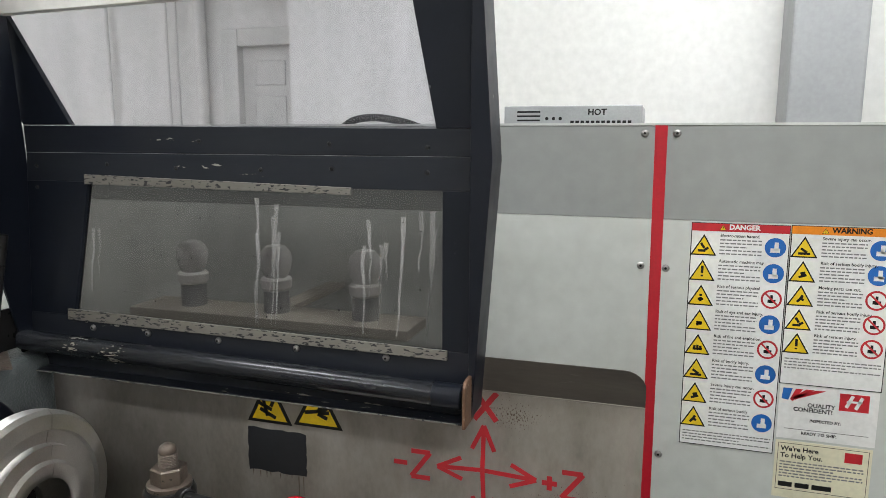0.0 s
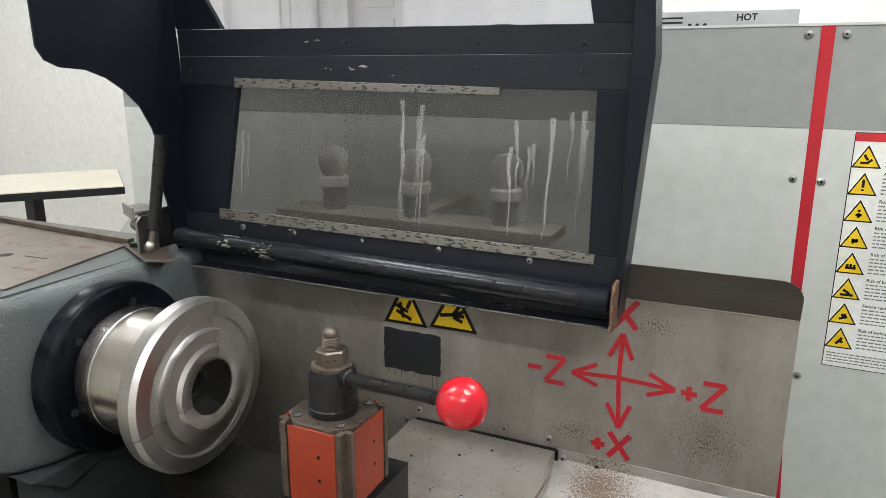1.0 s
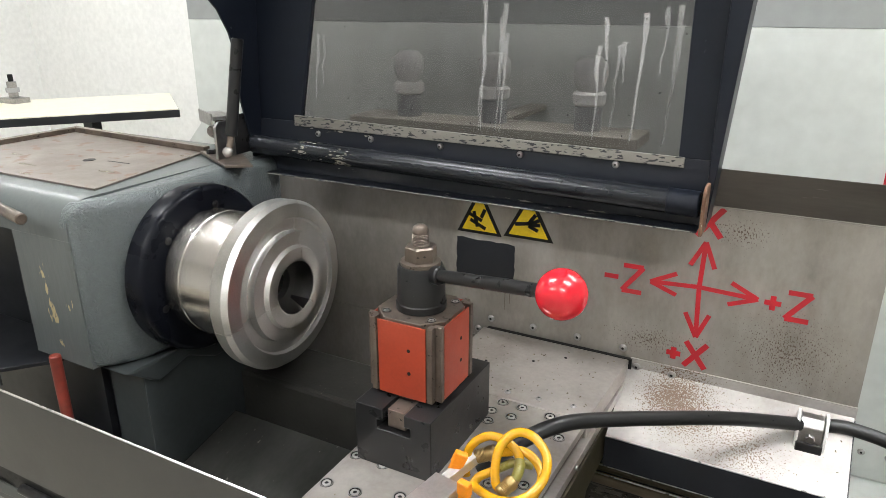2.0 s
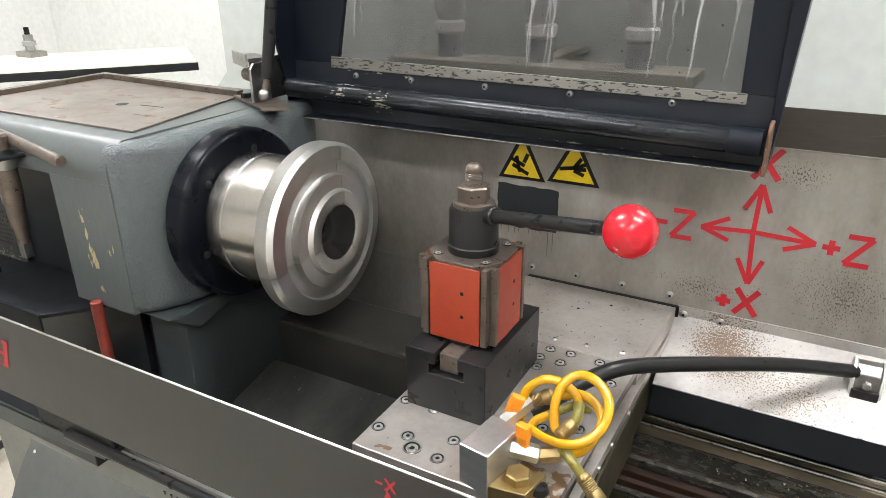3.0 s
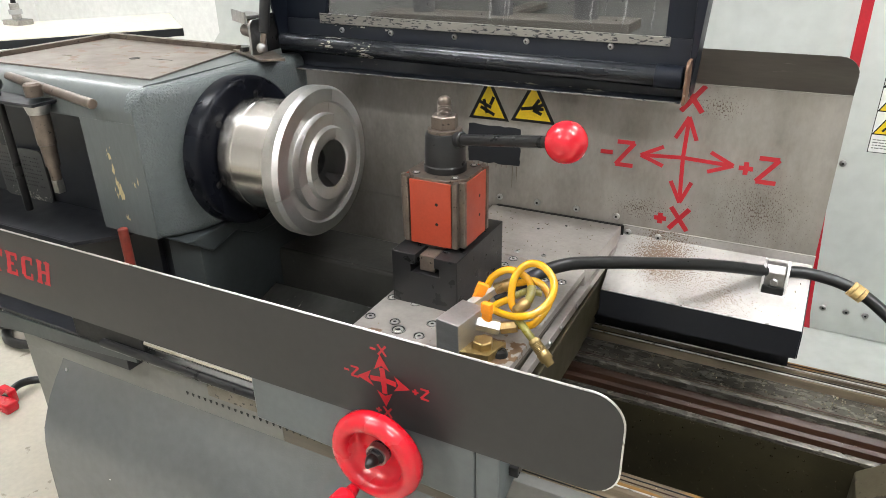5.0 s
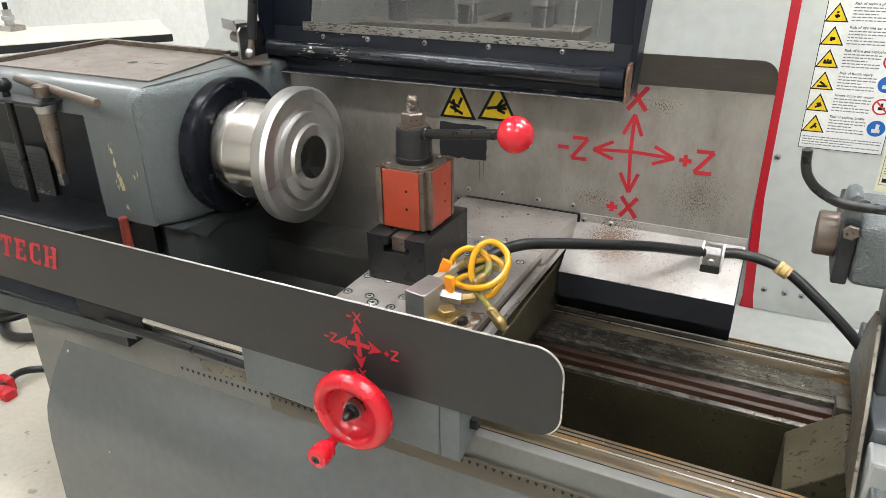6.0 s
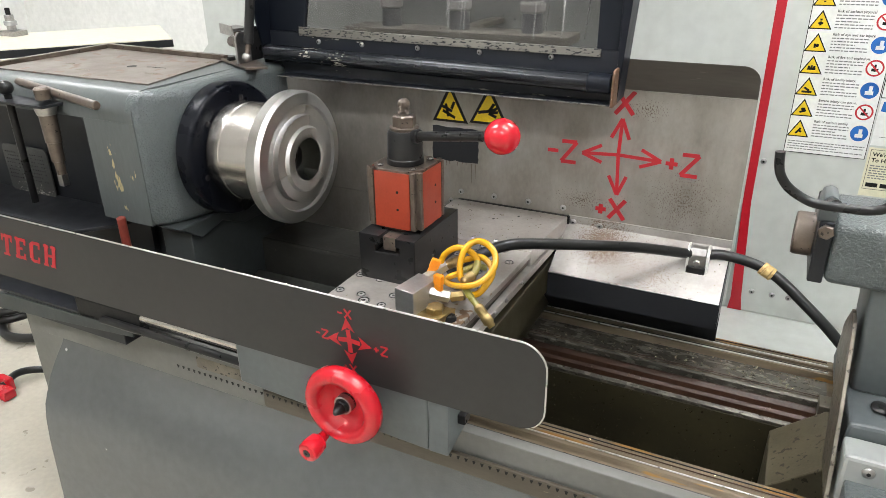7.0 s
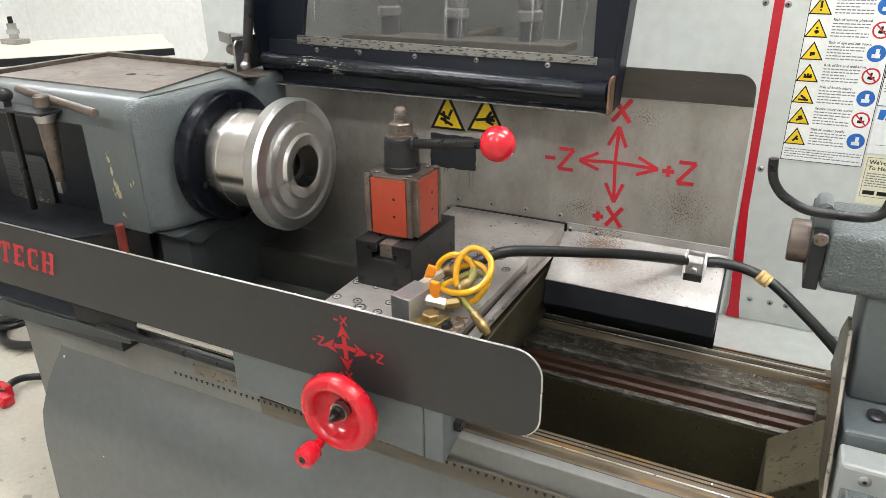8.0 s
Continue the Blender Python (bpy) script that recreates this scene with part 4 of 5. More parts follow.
def slab(x, rows):
    """A slanted slab-serif letter on the guard: strokes of (x0, z0, x1, z1, width) on a 40 x 55 mm body."""
    bms = []
    for i, (x0, z0, x1, z1, w) in enumerate(rows):
        bms.append(strip((x + x0 + z0 * 0.32, 0.885 + z0), (x + x1 + z1 * 0.32, 0.885 + z1), w, GY - 0.0003 - 0.0002 * i, 0.0003))
    part("lettering", merged(*bms), "redmark", gd, "red slab-serif lettering")


slab(-1.519, [(0.019, 0, 0.019, 0.055, 0.012), (0, 0.051, 0.038, 0.051, 0.008), (0.003, 0.038, 0.003, 0.055, 0.006), (0.035, 0.038, 0.035, 0.055, 0.006), (0.008, 0.003, 0.030, 0.003, 0.006)])
slab(-1.470, [(0.009, 0, 0.009, 0.055, 0.012), (0, 0.004, 0.036, 0.004, 0.008), (0, 0.051, 0.036, 0.051, 0.008), (0.012, 0.028, 0.026, 0.028, 0.007), (0.034, 0.0, 0.034, 0.016, 0.006), (0.034, 0.039, 0.034, 0.055, 0.006)])
slab(-1.421, [(0.007, 0.008, 0.007, 0.047, 0.012), (0.007, 0.009, 0.016, 0.003, 0.009), (0.007, 0.046, 0.016, 0.052, 0.009), (0.014, 0.004, 0.034, 0.004, 0.008), (0.014, 0.051, 0.034, 0.051, 0.008), (0.034, 0.002, 0.034, 0.016, 0.006), (0.034, 0.038, 0.034, 0.055, 0.006)])
slab(-1.372, [(0.008, 0, 0.008, 0.055, 0.011), (0.033, 0, 0.033, 0.055, 0.011), (0.010, 0.028, 0.030, 0.028, 0.007), (0, 0.003, 0.017, 0.003, 0.006), (0, 0.052, 0.017, 0.052, 0.006), (0.024, 0.003, 0.041, 0.003, 0.006), (0.024, 0.052, 0.041, 0.052, 0.006)])
ga = Vector((-0.553, 0.905))


def fat_arrow(b, lift):
    b = Vector(b)
    d = (b - ga).normalized()
    n = Vector((-d.y, d.x))
    tip = b + d * 0.012
    stem = strip(ga, b - d * 0.012, 0.009, GY - 0.0002 - lift, 0.0002)
    head = prism([tuple(tip), tuple(b - d * 0.016 + n * 0.014), tuple(b - d * 0.008), tuple(b - d * 0.016 - n * 0.014)], "y", GY - 0.0006 - lift, GY - 0.0004 - lift)
    part("red_arrow", merged(stem, head), "redmark", gd)


for i, b in enumerate(((-0.589, 0.900), (-0.519, 0.902), (-0.556, 0.938), (-0.551, 0.868))):
    fat_arrow(b, i * 0.0003)
stroke_set("minus_x_marking", [((-0.574, 0.957), (-0.564, 0.957))] + letter_x(-0.560, 0.949, 0.014, 0.018), GY, 0.0035, gd)
stroke_set("plus_x_marking", [((-0.570, 0.845), (-0.560, 0.845)), ((-0.565, 0.840), (-0.565, 0.850))] + letter_x(-0.556, 0.836, 0.014, 0.018), GY, 0.0035, gd)
stroke_set("minus_z_marking", [((-0.625, 0.904), (-0.616, 0.904))] + letter_z(-0.612, 0.896, 0.014, 0.017), GY, 0.0035, gd)
stroke_set("plus_z_marking", [((-0.503, 0.900), (-0.493, 0.900)), ((-0.498, 0.895), (-0.498, 0.905))] + letter_z(-0.489, 0.892, 0.014, 0.017), GY, 0.0035, gd)

# ---- apron and handwheel ----
ap = thing("apron", (-0.6, 0.52, 0.70), "grey painted apron housing of the carriage", "apron")
part("housing", prism([(-0.838, 0.725), (-0.405, 0.705), (-0.405, 0.83), (-0.838, 0.83)], "y", 0.482, 0.60, 0.004), "castsmooth", ap)
part("end_cheek", prism([(0.482, 0.705), (0.60, 0.735), (0.60, 0.83), (0.482, 0.83)], "x", -0.4045, -0.365, 0.003), "castsmooth", ap)
part("wiper_block", box(-0.365, -0.35, 0.52, 0.545, 0.752, 0.772, 0.002), "darksteel", ap)
WH = Vector((-0.541, 0.425, 0.803))
wh = thing("handwheel", tuple(WH), "glossy red handwheel with a turned crank knob and black centre nut", "handwheel")
AX = (0, -1, 0)
part("rim", turned([(a, r * 0.955) for a, r in [(-0.016, 0.058), (-0.014, 0.070), (-0.005, 0.080), (0.008, 0.081), (0.018, 0.074), (0.022, 0.065), (0.020, 0.056), (0.012, 0.051), (-0.004, 0.047), (-0.010, 0.030), (-0.010, 0.018), (-0.018, 0.018), (-0.018, 0.05), (-0.016, 0.058)]], WH, AX, 64), "redball", wh, smooth=True, angle=60)
part("hub", turned([(-0.035, 0.018), (-0.006, 0.018), (-0.004, 0.016), (0.004, 0.016), (0.006, 0.013), (0.006, 0)], WH, AX, 32), "darksteel", wh, smooth=True)
nut = part("centre_nut", hexagon(WH + Vector((0, -0.004, 0)), AX, 0.014, 0.008), "darksteel", wh)
part("cone", turned([(0.010, 0.010), (0.017, 0.0105), (0.030, 0.004), (0.032, 0)], WH, AX, 24), "darksteel", wh, smooth=True)
part("spindle", turned([(0.0, 0.018), (0.06, 0.018)], WH + Vector((0, 0.055, 0)), AX, 24), "screw", wh, smooth=True)
kb = Vector((-0.577, 0.408, 0.735))
kn = part("crank_knob", turned([(0, 0.009), (0.006, 0.010), (0.014, 0.012), (0.020, 0.018), (0.040, 0.0205), (0.050, 0.019), (0.053, 0.016), (0.053, 0.008), (0.050, 0.008), (0.050, 0)], kb, (-0.04, -0.98, -0.05), 32), "redball", wh, "red turned crank knob", smooth=True)
part("knob_screw", turned([(0.0505, 0.0075), (0.0535, 0.007), (0.0535, 0.003), (0.051, 0.003)], kb, (-0.04, -0.98, -0.05), 16), "darksteel", kn)

# ---- carriage with tool plate ----
PZ = 0.925
cg = thing("cross_slide", (-0.5, 0.8, 0.74), "steel cross slide with a drilled ground top plate", "cross slide")
part("tool_plate", prism([(-0.665, 0.548), (-0.384, 0.548), (-0.373, 0.915), (-0.665, 0.915)], "z", PZ - 0.014, PZ, 0.0012), "plate", cg)
part("plate_step", prism([(-0.661, 0.543), (-0.388, 0.543), (-0.377, 0.913), (-0.661, 0.913)], "z", PZ - 0.028, PZ - 0.0145, 0.001), "oldsteel", cg, "brown stained lower step")
part("rear_cover", prism([(-0.665, 0.9155), (-0.373, 0.9155), (-0.362, 1.150), (-0.665, 1.150)], "z", PZ - 0.035, PZ + 0.001, 0.002), "plate", cg, "plain steel rear cover")
part("side_rail", prism([(-0.385, 0.55), (-0.374, 0.55), (-0.361, 1.13), (-0.385, 1.13)], "z", 0.872, PZ - 0.0355 + 0.0, 0.001), "plate", cg)
part("slide_body", box(-0.64, -0.388, 0.552, 1.125, 0.845, PZ - 0.0285, 0.003), "oily", cg)
part("saddle", prism([(0.50, 0.758), (0.56, 0.845), (1.10, 0.845), (1.10, 0.765), (0.95, 0.765), (0.93, 0.74), (0.62, 0.758)], "x", -0.70, -0.372, 0.003), "oily", cg, "oily cast saddle")
part("saddle_wing", prism([(0.595, 0.645), (0.62, 0.757), (1.10, 0.757), (1.205, 0.645)], "x", -0.72, -0.41, 0.003), "oily", cg, "oily lower saddle riding on the ways")
for sx, sy in ((-0.653, 0.595), (-0.652, 0.667), (-0.604, 0.666), (-0.606, 0.597), (-0.548, 0.576), (-0.546, 0.618), (-0.45, 0.70), (-0.47, 0.745), (-0.44, 0.78), (-0.405, 0.72), (-0.515, 0.903), (-0.480, 0.903), (-0.430, 0.900), (-0.522, 0.872), (-0.486, 0.870), (-0.515, 0.842), (-0.43, 0.845), (-0.398, 0.85)):
    cap_screw((sx, sy, PZ), 0.0098, cg)
cap_screw((-0.588, 0.578, PZ), 0.0128, cg)
for sx, sy in ((-0.52, 0.935), (-0.465, 0.940), (-0.405, 0.945)):
    screw_head((sx, sy, PZ + 0.001), (0, 0, 1), 0.0055, 0.003, cg)
for sx, sy in ((-0.60, 1.02), (-0.52, 1.06), (-0.47, 1.10)):
    part("pit", turned([(0, 0.003), (0.0006, 0.003)], (sx, sy, PZ + 0.001), (0, 0, 1), 8), "ink", cg)
for sy in (0.70, 0.755, 0.84):
    screw_head((-0.3715 + (sy - 0.55) * 0.022, sy, 0.888), (1, 0, 0), 0.005, 0.004, cg)
screw_head((-0.409, 0.583, PZ), (0, 0, 1), 0.0125, 0.010, cg, "darksteel", "large_screw")

part("rear_gap_strip", box(-0.657, -0.357, 1.1505, 1.1590, PZ - 0.02, PZ + 0.0012, 0.0004), "ink", cg, "black strip filling the gap behind the rear cover")
# ---- tool post ----
tpn = thing("tool_post", (-0.585, 0.75, PZ), "orange-red tool post on a black block with red ball lever", "tool post")
bb = prism([(-0.647, PZ), (-0.522, PZ), (-0.522, 1.022), (-0.565, 1.022), (-0.565, 1.003), (-0.555, 1.003), (-0.555, 0.988), (-0.610, 0.988), (-0.610, 1.003), (-0.600, 1.003), (-0.600, 1.022), (-0.647, 1.022)], "y", 0.663, 0.86, 0.0012)
part("base_block", bb, "darksteel", tpn, "black T-slotted base block")
part("slot_nut", box(-0.597, -0.568, 0.672, 0.80, 0.9905, 1.019, 0.001), "oldsteel", tpn)
part("swivel_ring", turned([(0, 0.056), (0.004, 0.056)], (-0.588, 0.757, 1.0225), (0, 0, 1), 48), "darksteel", tpn, smooth=True)
BX, BY, BH = -0.588, 0.757, 0.056
h, c, d = BH, 0.026, 0.010
oct_ = []
for k in range(4):
    a = radians(90 * k)
    for p in ((h, -h + c), (h, h - c), (h - d * 0.4, h - c + 0.003), (h - d, h - c + 0.010), (h - c + 0.010, h - d), (h - c + 0.003, h - d * 0.4)):
        oct_.append((BX + p[0] * math.cos(a) - p[1] * math.sin(a), BY + p[0] * math.sin(a) + p[1] * math.cos(a)))
part("turret_block", prism(oct_, "z", 1.0268, 1.147, 0.001), "oldsteel", tpn, "brown worn steel turret block")
for k in range(4):
    a = radians(90 * k)
    m = Matrix.Translation((BX, BY, 0)) @ Matrix.Rotation(a, 4, "Z")
    f = box(h + 0.0003, h + 0.0028, -h + c - 0.009, h - c + 0.009, 1.0275, 1.143, 0.0008)
    bmesh.ops.transform(f, matrix=m, verts=f.verts)
    fp = part("face_plate", f, "orange", tpn, "orange-red enamelled face")
    for z in (1.068, 1.104):
        hb = turned([(0.0029, 0.0028), (0.0033, 0.0028)], (h, 0.012, z), (1, 0, 0), 14)
        bmesh.ops.transform(hb, matrix=m, verts=hb.verts)
        part("hole", hb, "ink", fp)
    for s in (-1, 1):
        w = box(h - 0.010, h + 0.004, s * (h - 0.0105) - 0.0045, s * (h - 0.0105) + 0.0045, 1.0285, 1.1455, 0.001)
        bmesh.ops.transform(w, matrix=m, verts=w.verts)
        part("dovetail", w, "oldsteel", tpn)
for k in range(4):
    a = radians(90 * k + 45)
    cap_screw((BX + math.cos(a) * 0.052, BY + math.sin(a) * 0.052, 1.1472), 0.0065, tpn)
part("cap", turned([(0, 0.037), (0.010, 0.037), (0.012, 0.0355), (0.014, 0.0355), (0.060, 0.034), (0.066, 0.031), (0.066, 0)], (BX, BY, 1.1475), (0, 0, 1), 48), "darksteel", tpn, smooth=True)
part("washer", turned([(0, 0.029), (0.005, 0.029), (0.006, 0.027), (0.006, 0)], (BX, BY, 1.2137), (0, 0, 1), 32), "oldsteel", tpn, smooth=True)
part("nut", hexagon((BX, BY, 1.2199), (0, 0, 1), 0.0235, 0.022, 0.0012), "oldsteel", tpn)
stud = [(0, 0.0125)]
for i in range(8):
    stud += [(0.001 + i * 0.0022, 0.0125), (0.0021 + i * 0.0022, 0.0112)]
part("stud", turned(stud + [(0.0195, 0.0122), (0.026, 0.0105), (0.030, 0.006), (0.031, 0)], (BX, BY, 1.242), (0, 0, 1), 24), "oldsteel", tpn, smooth=True, angle=60)
BALL = Vector((-0.352, 0.672, 1.246))
ld = (BALL - Vector((BX, BY, 1.199))).normalized()
la = Vector((BX, BY, 1.199)) + ld * 0.028
part("lever_boss", rod(la, la + ld * 0.016, 0.0135), "darksteel", tpn, smooth=True)
part("lever", rod(la + ld * 0.012, BALL - ld * 0.026, 0.0092), "darksteel", tpn, smooth=True)
part("ball_knob", ball(BALL, 0.0308, 40), "redball", tpn, "glossy red ball knob", smooth=True)

# ---- coolant manifold ----
mf = thing("coolant_manifold", (-0.46, 0.58, PZ), "aluminium coolant manifold with orange valve levers and yellow tubing", "manifold")
part("block", prism([(-0.506, 0.552), (-0.464, 0.545), (-0.452, 0.616), (-0.494, 0.623)], "z", PZ, 0.995, 0.0015), "alu", mf)
part("bracket", prism([(-0.4635, 0.546), (-0.418, 0.553), (-0.408, 0.600), (-0.4545, 0.597)], "z", PZ, 0.951, 0.0012), "brass", mf, "brownish plated bracket")
part("bolt", hexagon((-0.436, 0.574, 0.9512), (0, 0, 1), 0.0165, 0.013, 0.001), "brass", mf, "plated hexagon bolt")
part("valve", rod((-0.460, 0.599, 0.974), (-0.424, 0.612, 0.966), 0.012, 0.002, 6), "alu", mf, "silver valve body")
part("elbow", rod((-0.423, 0.612, 0.966), (-0.398, 0.620, 0.972), 0.010, 0.001, 6), "brass", mf)
part("second_valve", rod((-0.482, 0.622, 0.985), (-0.463, 0.675, 0.994), 0.011, 0.002, 6), "alu", mf, "silver valve body")
for p in (((-0.4425, 0.603, 0.980), -12, 0), ((-0.478, 0.640, 0.990), 28, 24)):
    lv = merged(box(-0.0075, 0.0075, -0.0045, 0.0045, 0, 0.020, 0.0015), box(-0.009, 0.009, -0.0055, 0.0055, 0.012, 0.031, 0.002))
    bmesh.ops.transform(lv, matrix=pose(*p[0], 0, p[2], p[1]), verts=lv.verts)
    part("valve_lever", lv, "orangeplastic", mf, "orange plastic lever")
TR = 0.0060
part("tube", pipe([(-0.468, 0.66, 0.972), (-0.471, 0.665, 0.99), (-0.465, 0.67, 1.016), (-0.444, 0.675, 1.034), (-0.421, 0.675, 1.036), (-0.402, 0.672, 1.028), (-0.394, 0.668, 1.016)], TR, 6), "yellow", mf, "translucent yellow tubing loop", smooth=True)
part("tube", pipe([(-0.434, 0.668, 0.986), (-0.447, 0.655, 0.981), (-0.446, 0.64, 0.979), (-0.425, 0.625, 0.984), (-0.399, 0.612, 0.993), (-0.376, 0.61, 1.002), (-0.361, 0.62, 1.011), (-0.352, 0.635, 1.023), (-0.352, 0.65, 1.036), (-0.36, 0.662, 1.047), (-0.377, 0.668, 1.058), (-0.395, 0.668, 1.06), (-0.408, 0.66, 1.054), (-0.416, 0.65, 1.04), (-0.418, 0.642, 1.019), (-0.414, 0.635, 0.999), (-0.407, 0.632, 0.992)], TR, 6), "yellow", mf, "translucent yellow tubing loop", smooth=True)
part("tube", pipe([(-0.434, 0.685, 1.006), (-0.419, 0.68, 1.014), (-0.399, 0.68, 1.023), (-0.381, 0.677, 1.021), (-0.367, 0.67, 1.011), (-0.362, 0.66, 1.001), (-0.366, 0.645, 0.989), (-0.376, 0.635, 0.974), (-0.39, 0.630, 0.968), (-0.400, 0.626, 0.970)], TR, 6), "yellow", mf, "translucent yellow tubing loop", smooth=True)
part("oily_tube", pipe([(-0.434, 0.668, 0.986), (-0.419, 0.675, 0.995), (-0.405, 0.68, 1.002), (-0.385, 0.69, 0.998)], TR, 6), "olive", mf, "oil-darkened tube", smooth=True)


def coupling(a, b, r):
    a, b = Vector(a), Vector(b)
    L = (b - a).length
    prof = [(0, r * 0.7), (L * 0.08, r * 0.95)]
    for i in range(7):
        prof += [(L * (0.15 + i * 0.05), r), (L * (0.175 + i * 0.05), r * 0.93)]
    part("brass_coupling", turned(prof + [(L * 0.55, r * 1.08), (L * 0.8, r * 1.08), (L * 0.85, r * 0.8), (L, r * 0.7)], a, b - a, 20), "brass", mf, smooth=True, angle=50)


coupling((-0.463, 0.675, 0.994), (-0.430, 0.687, 1.008), 0.0100)
coupling((-0.404, 0.622, 0.994), (-0.391, 0.648, 1.004), 0.0090)
part("stem", pipe([(-0.392, 0.645, 1.003), (-0.391, 0.655, 1.011), (-0.394, 0.667, 1.018)], 0.0070, 6), "olive", mf, smooth=True)
part("drop_tube", pipe([(-0.398, 0.620, 0.978), (-0.393, 0.615, 0.984), (-0.379, 0.605, 0.978), (-0.363, 0.600, 0.965)], TR, 6), "olive", mf, smooth=True)
coupling((-0.366, 0.601, 0.968), (-0.332, 0.592, 0.936), 0.0095)

mf.location += Vector((0.002, 0.0, -0.012))

# ---- black hose ----
hs = thing("coolant_hose", (-0.1, 0.95, 0.93), "thick black rubber hose clamped to the chip tray", "hose")
part("hose", pipe([(-0.461, 0.68, 0.962), (-0.439, 0.70, 0.975), (-0.406, 0.74, 0.993), (-0.377, 0.78, 0.997), (-0.345, 0.825, 0.988), (-0.262, 0.918, 0.963), (-0.163, 1.015, 0.936), (-0.054, 1.113, 0.900), (0.008, 1.134, 0.900), (0.096, 1.123, 0.886), (0.180, 1.087, 0.838), (0.258, 1.056, 0.778), (0.342, 1.045, 0.687)], 0.0115, 10, 16), "hose", hs, smooth=True)
cl = part("clamp", prism([(1.094, 0.876), (1.094, 0.906), (1.104, 0.919), (1.122, 0.919), (1.132, 0.906), (1.132, 0.876)], "x", -0.066, -0.030, 0.002), "screw", hs, "aluminium hose clamp")
for x in (-0.071, -0.029):
    part("clamp_strip", prism([(1.090, 0.868), (1.090, 0.908), (1.102, 0.923), (1.124, 0.923), (1.136, 0.908), (1.136, 0.885)], "x", x, x + 0.005, 0.001), "white", cl, "white plastic strip")
# Added dark block that imitates the clamp's shadow on the tray.
part("clamp_shade", box(-0.068, -0.028, 1.086, 1.093, 0.862, 0.880, 0.002), "darksteel", cl, "dark spacer standing in for the shadow under the clamp")
part("clamp_bolt", hexagon((-0.048, 1.0935, 0.888), (0, -1, 0), 0.008, 0.006), "screw", cl)
for k in range(4):
    part("tie", turned([(-0.004, 0.0125), (-0.003, 0.0150), (0.003, 0.0150), (0.004, 0.0125)], (0.086 + k * 0.006, 1.1245 - k * 0.001, 0.889 - k * 0.003), (0.85, -0.2 + 0.1 * (k % 2), -0.45), 20), "cream", hs, "cream cord binding", smooth=True)

# ---- headstock ----
hd = thing("headstock", (-1.4, 0.85, 0.62), "dark grey painted cast lathe headstock with chipped paint", "headstock")


def fillet(y):
    """Height of the rounded top front edge of the casting at y."""
    return 1.2615 if y > 0.660 else 1.2135 + math.sqrt(max(0.0, 0.048 ** 2 - (0.660 - y) ** 2))


arc = [(0.660 - 0.048 * math.cos(radians(a)), 1.2135 + 0.048 * math.sin(radians(a))) for a in range(0, 91, 10)]
part("casting", box(-1.318, -1.165, 0.612, 1.09, 0.962, 1.1958), "castfront", hd)
part("rear_casting", box(-1.74, -1.3185, 0.745, 1.09, 0.962, 1.1955), "castfront", hd)
part("top_casting", prism([(0.612, 1.196)] + arc + [(1.09, 1.2615), (1.09, 1.196)], "x", -1.74, -1.165), "castfront", hd, smooth=True)
nose = prism([(-1.19, 0.6125), (-1.160, 0.6125), (-1.134, 0.640), (-1.110, 0.688), (-1.100, 0.74), (-1.100, 1.07), (-1.19, 1.07)], "z", 0.957, 1.2625, 0.024, 6)
for v in nose.verts:
    if v.co.z > 1.1:
        v.co.z = min(v.co.z, fillet(v.co.y) + 0.0012)
part("nose_casting", nose, "cast", hd, "rough cast painted nose", smooth=True, angle=50)
# Skirt and lower lip: shade under the nose is put into their paint colour.
part("skirt", prism([(-1.205, 0.9565), (-1.112, 0.9565), (-1.112, 0.60), (-1.205, 0.60)], "y", 0.668, 1.0, 0.002), "shadecast", hd)
part("lower_lip", prism([(0.628, 0.958), (0.640, 0.952), (0.691, 0.914), (0.764, 0.933), (0.83, 0.90), (0.98, 0.90), (0.98, 0.958)], "x", -1.20, -1.101, 0.004), "shadecast", hd)
cov = part("top_cover", prism([(-1.715, 1.030), (-1.255, 0.998), (-1.188, 0.690), (-1.715, 0.690)], "z", 1.2618, 1.2655, 0.001), "coverplate", hd, "rust-stained flat top cover")
part("cover_hole", turned([(0, 0.012), (0.0006, 0.012)], (-1.40, 0.836, 1.2657), (0, 0, 1), 20), "ink", cov)
part("cover_rim", prism([(-1.735, 1.048), (-1.250, 1.014), (-1.252, 0.999), (-1.717, 1.031)], "z", 1.2618, 1.277, 0.001), "oldsteel", cov, "brown upstanding rim")
part("cover_rim_side", prism([(-1.735, 1.048), (-1.717, 1.031), (-1.717, 0.690), (-1.735, 0.690)], "z", 1.2618, 1.276, 0.001), "oldsteel", cov)
for wx, wy, wl in ((-1.50, 0.75, 0.05), (-1.60, 0.80, 0.03), (-1.30, 0.78, 0.04), (-1.42, 0.70, 0.035), (-1.27, 0.95, 0.03), (-1.36, 0.845, 0.06)):
    part("scratch", prism([(wx, wy), (wx + wl, wy + 0.004), (wx + wl, wy + 0.007), (wx, wy + 0.004)], "z", 1.2656, 1.2659), "chip" if wl < 0.06 else "ink", cov)
SPY, SPZ = 0.808, 1.103
C0 = (0, SPY, SPZ)
fl = part("spindle_flange", turned([(-1.101, 0.155), (-1.072, 0.155), (-1.066, 0.153), (-1.062, 0.148), (-1.061, 0.144), (-1.0605, 0.110), (-1.0605, 0)], C0, (1, 0, 0), 72), "flange", hd, "glossy black spindle flange", smooth=True)
for k in range(6):
    a = radians(60 * k + 18)
    screw_head((-1.060, SPY + 0.119 * math.cos(a), SPZ + 0.119 * math.sin(a)), (1, 0, 0), 0.0070, 0.0015, fl, "darksteel")

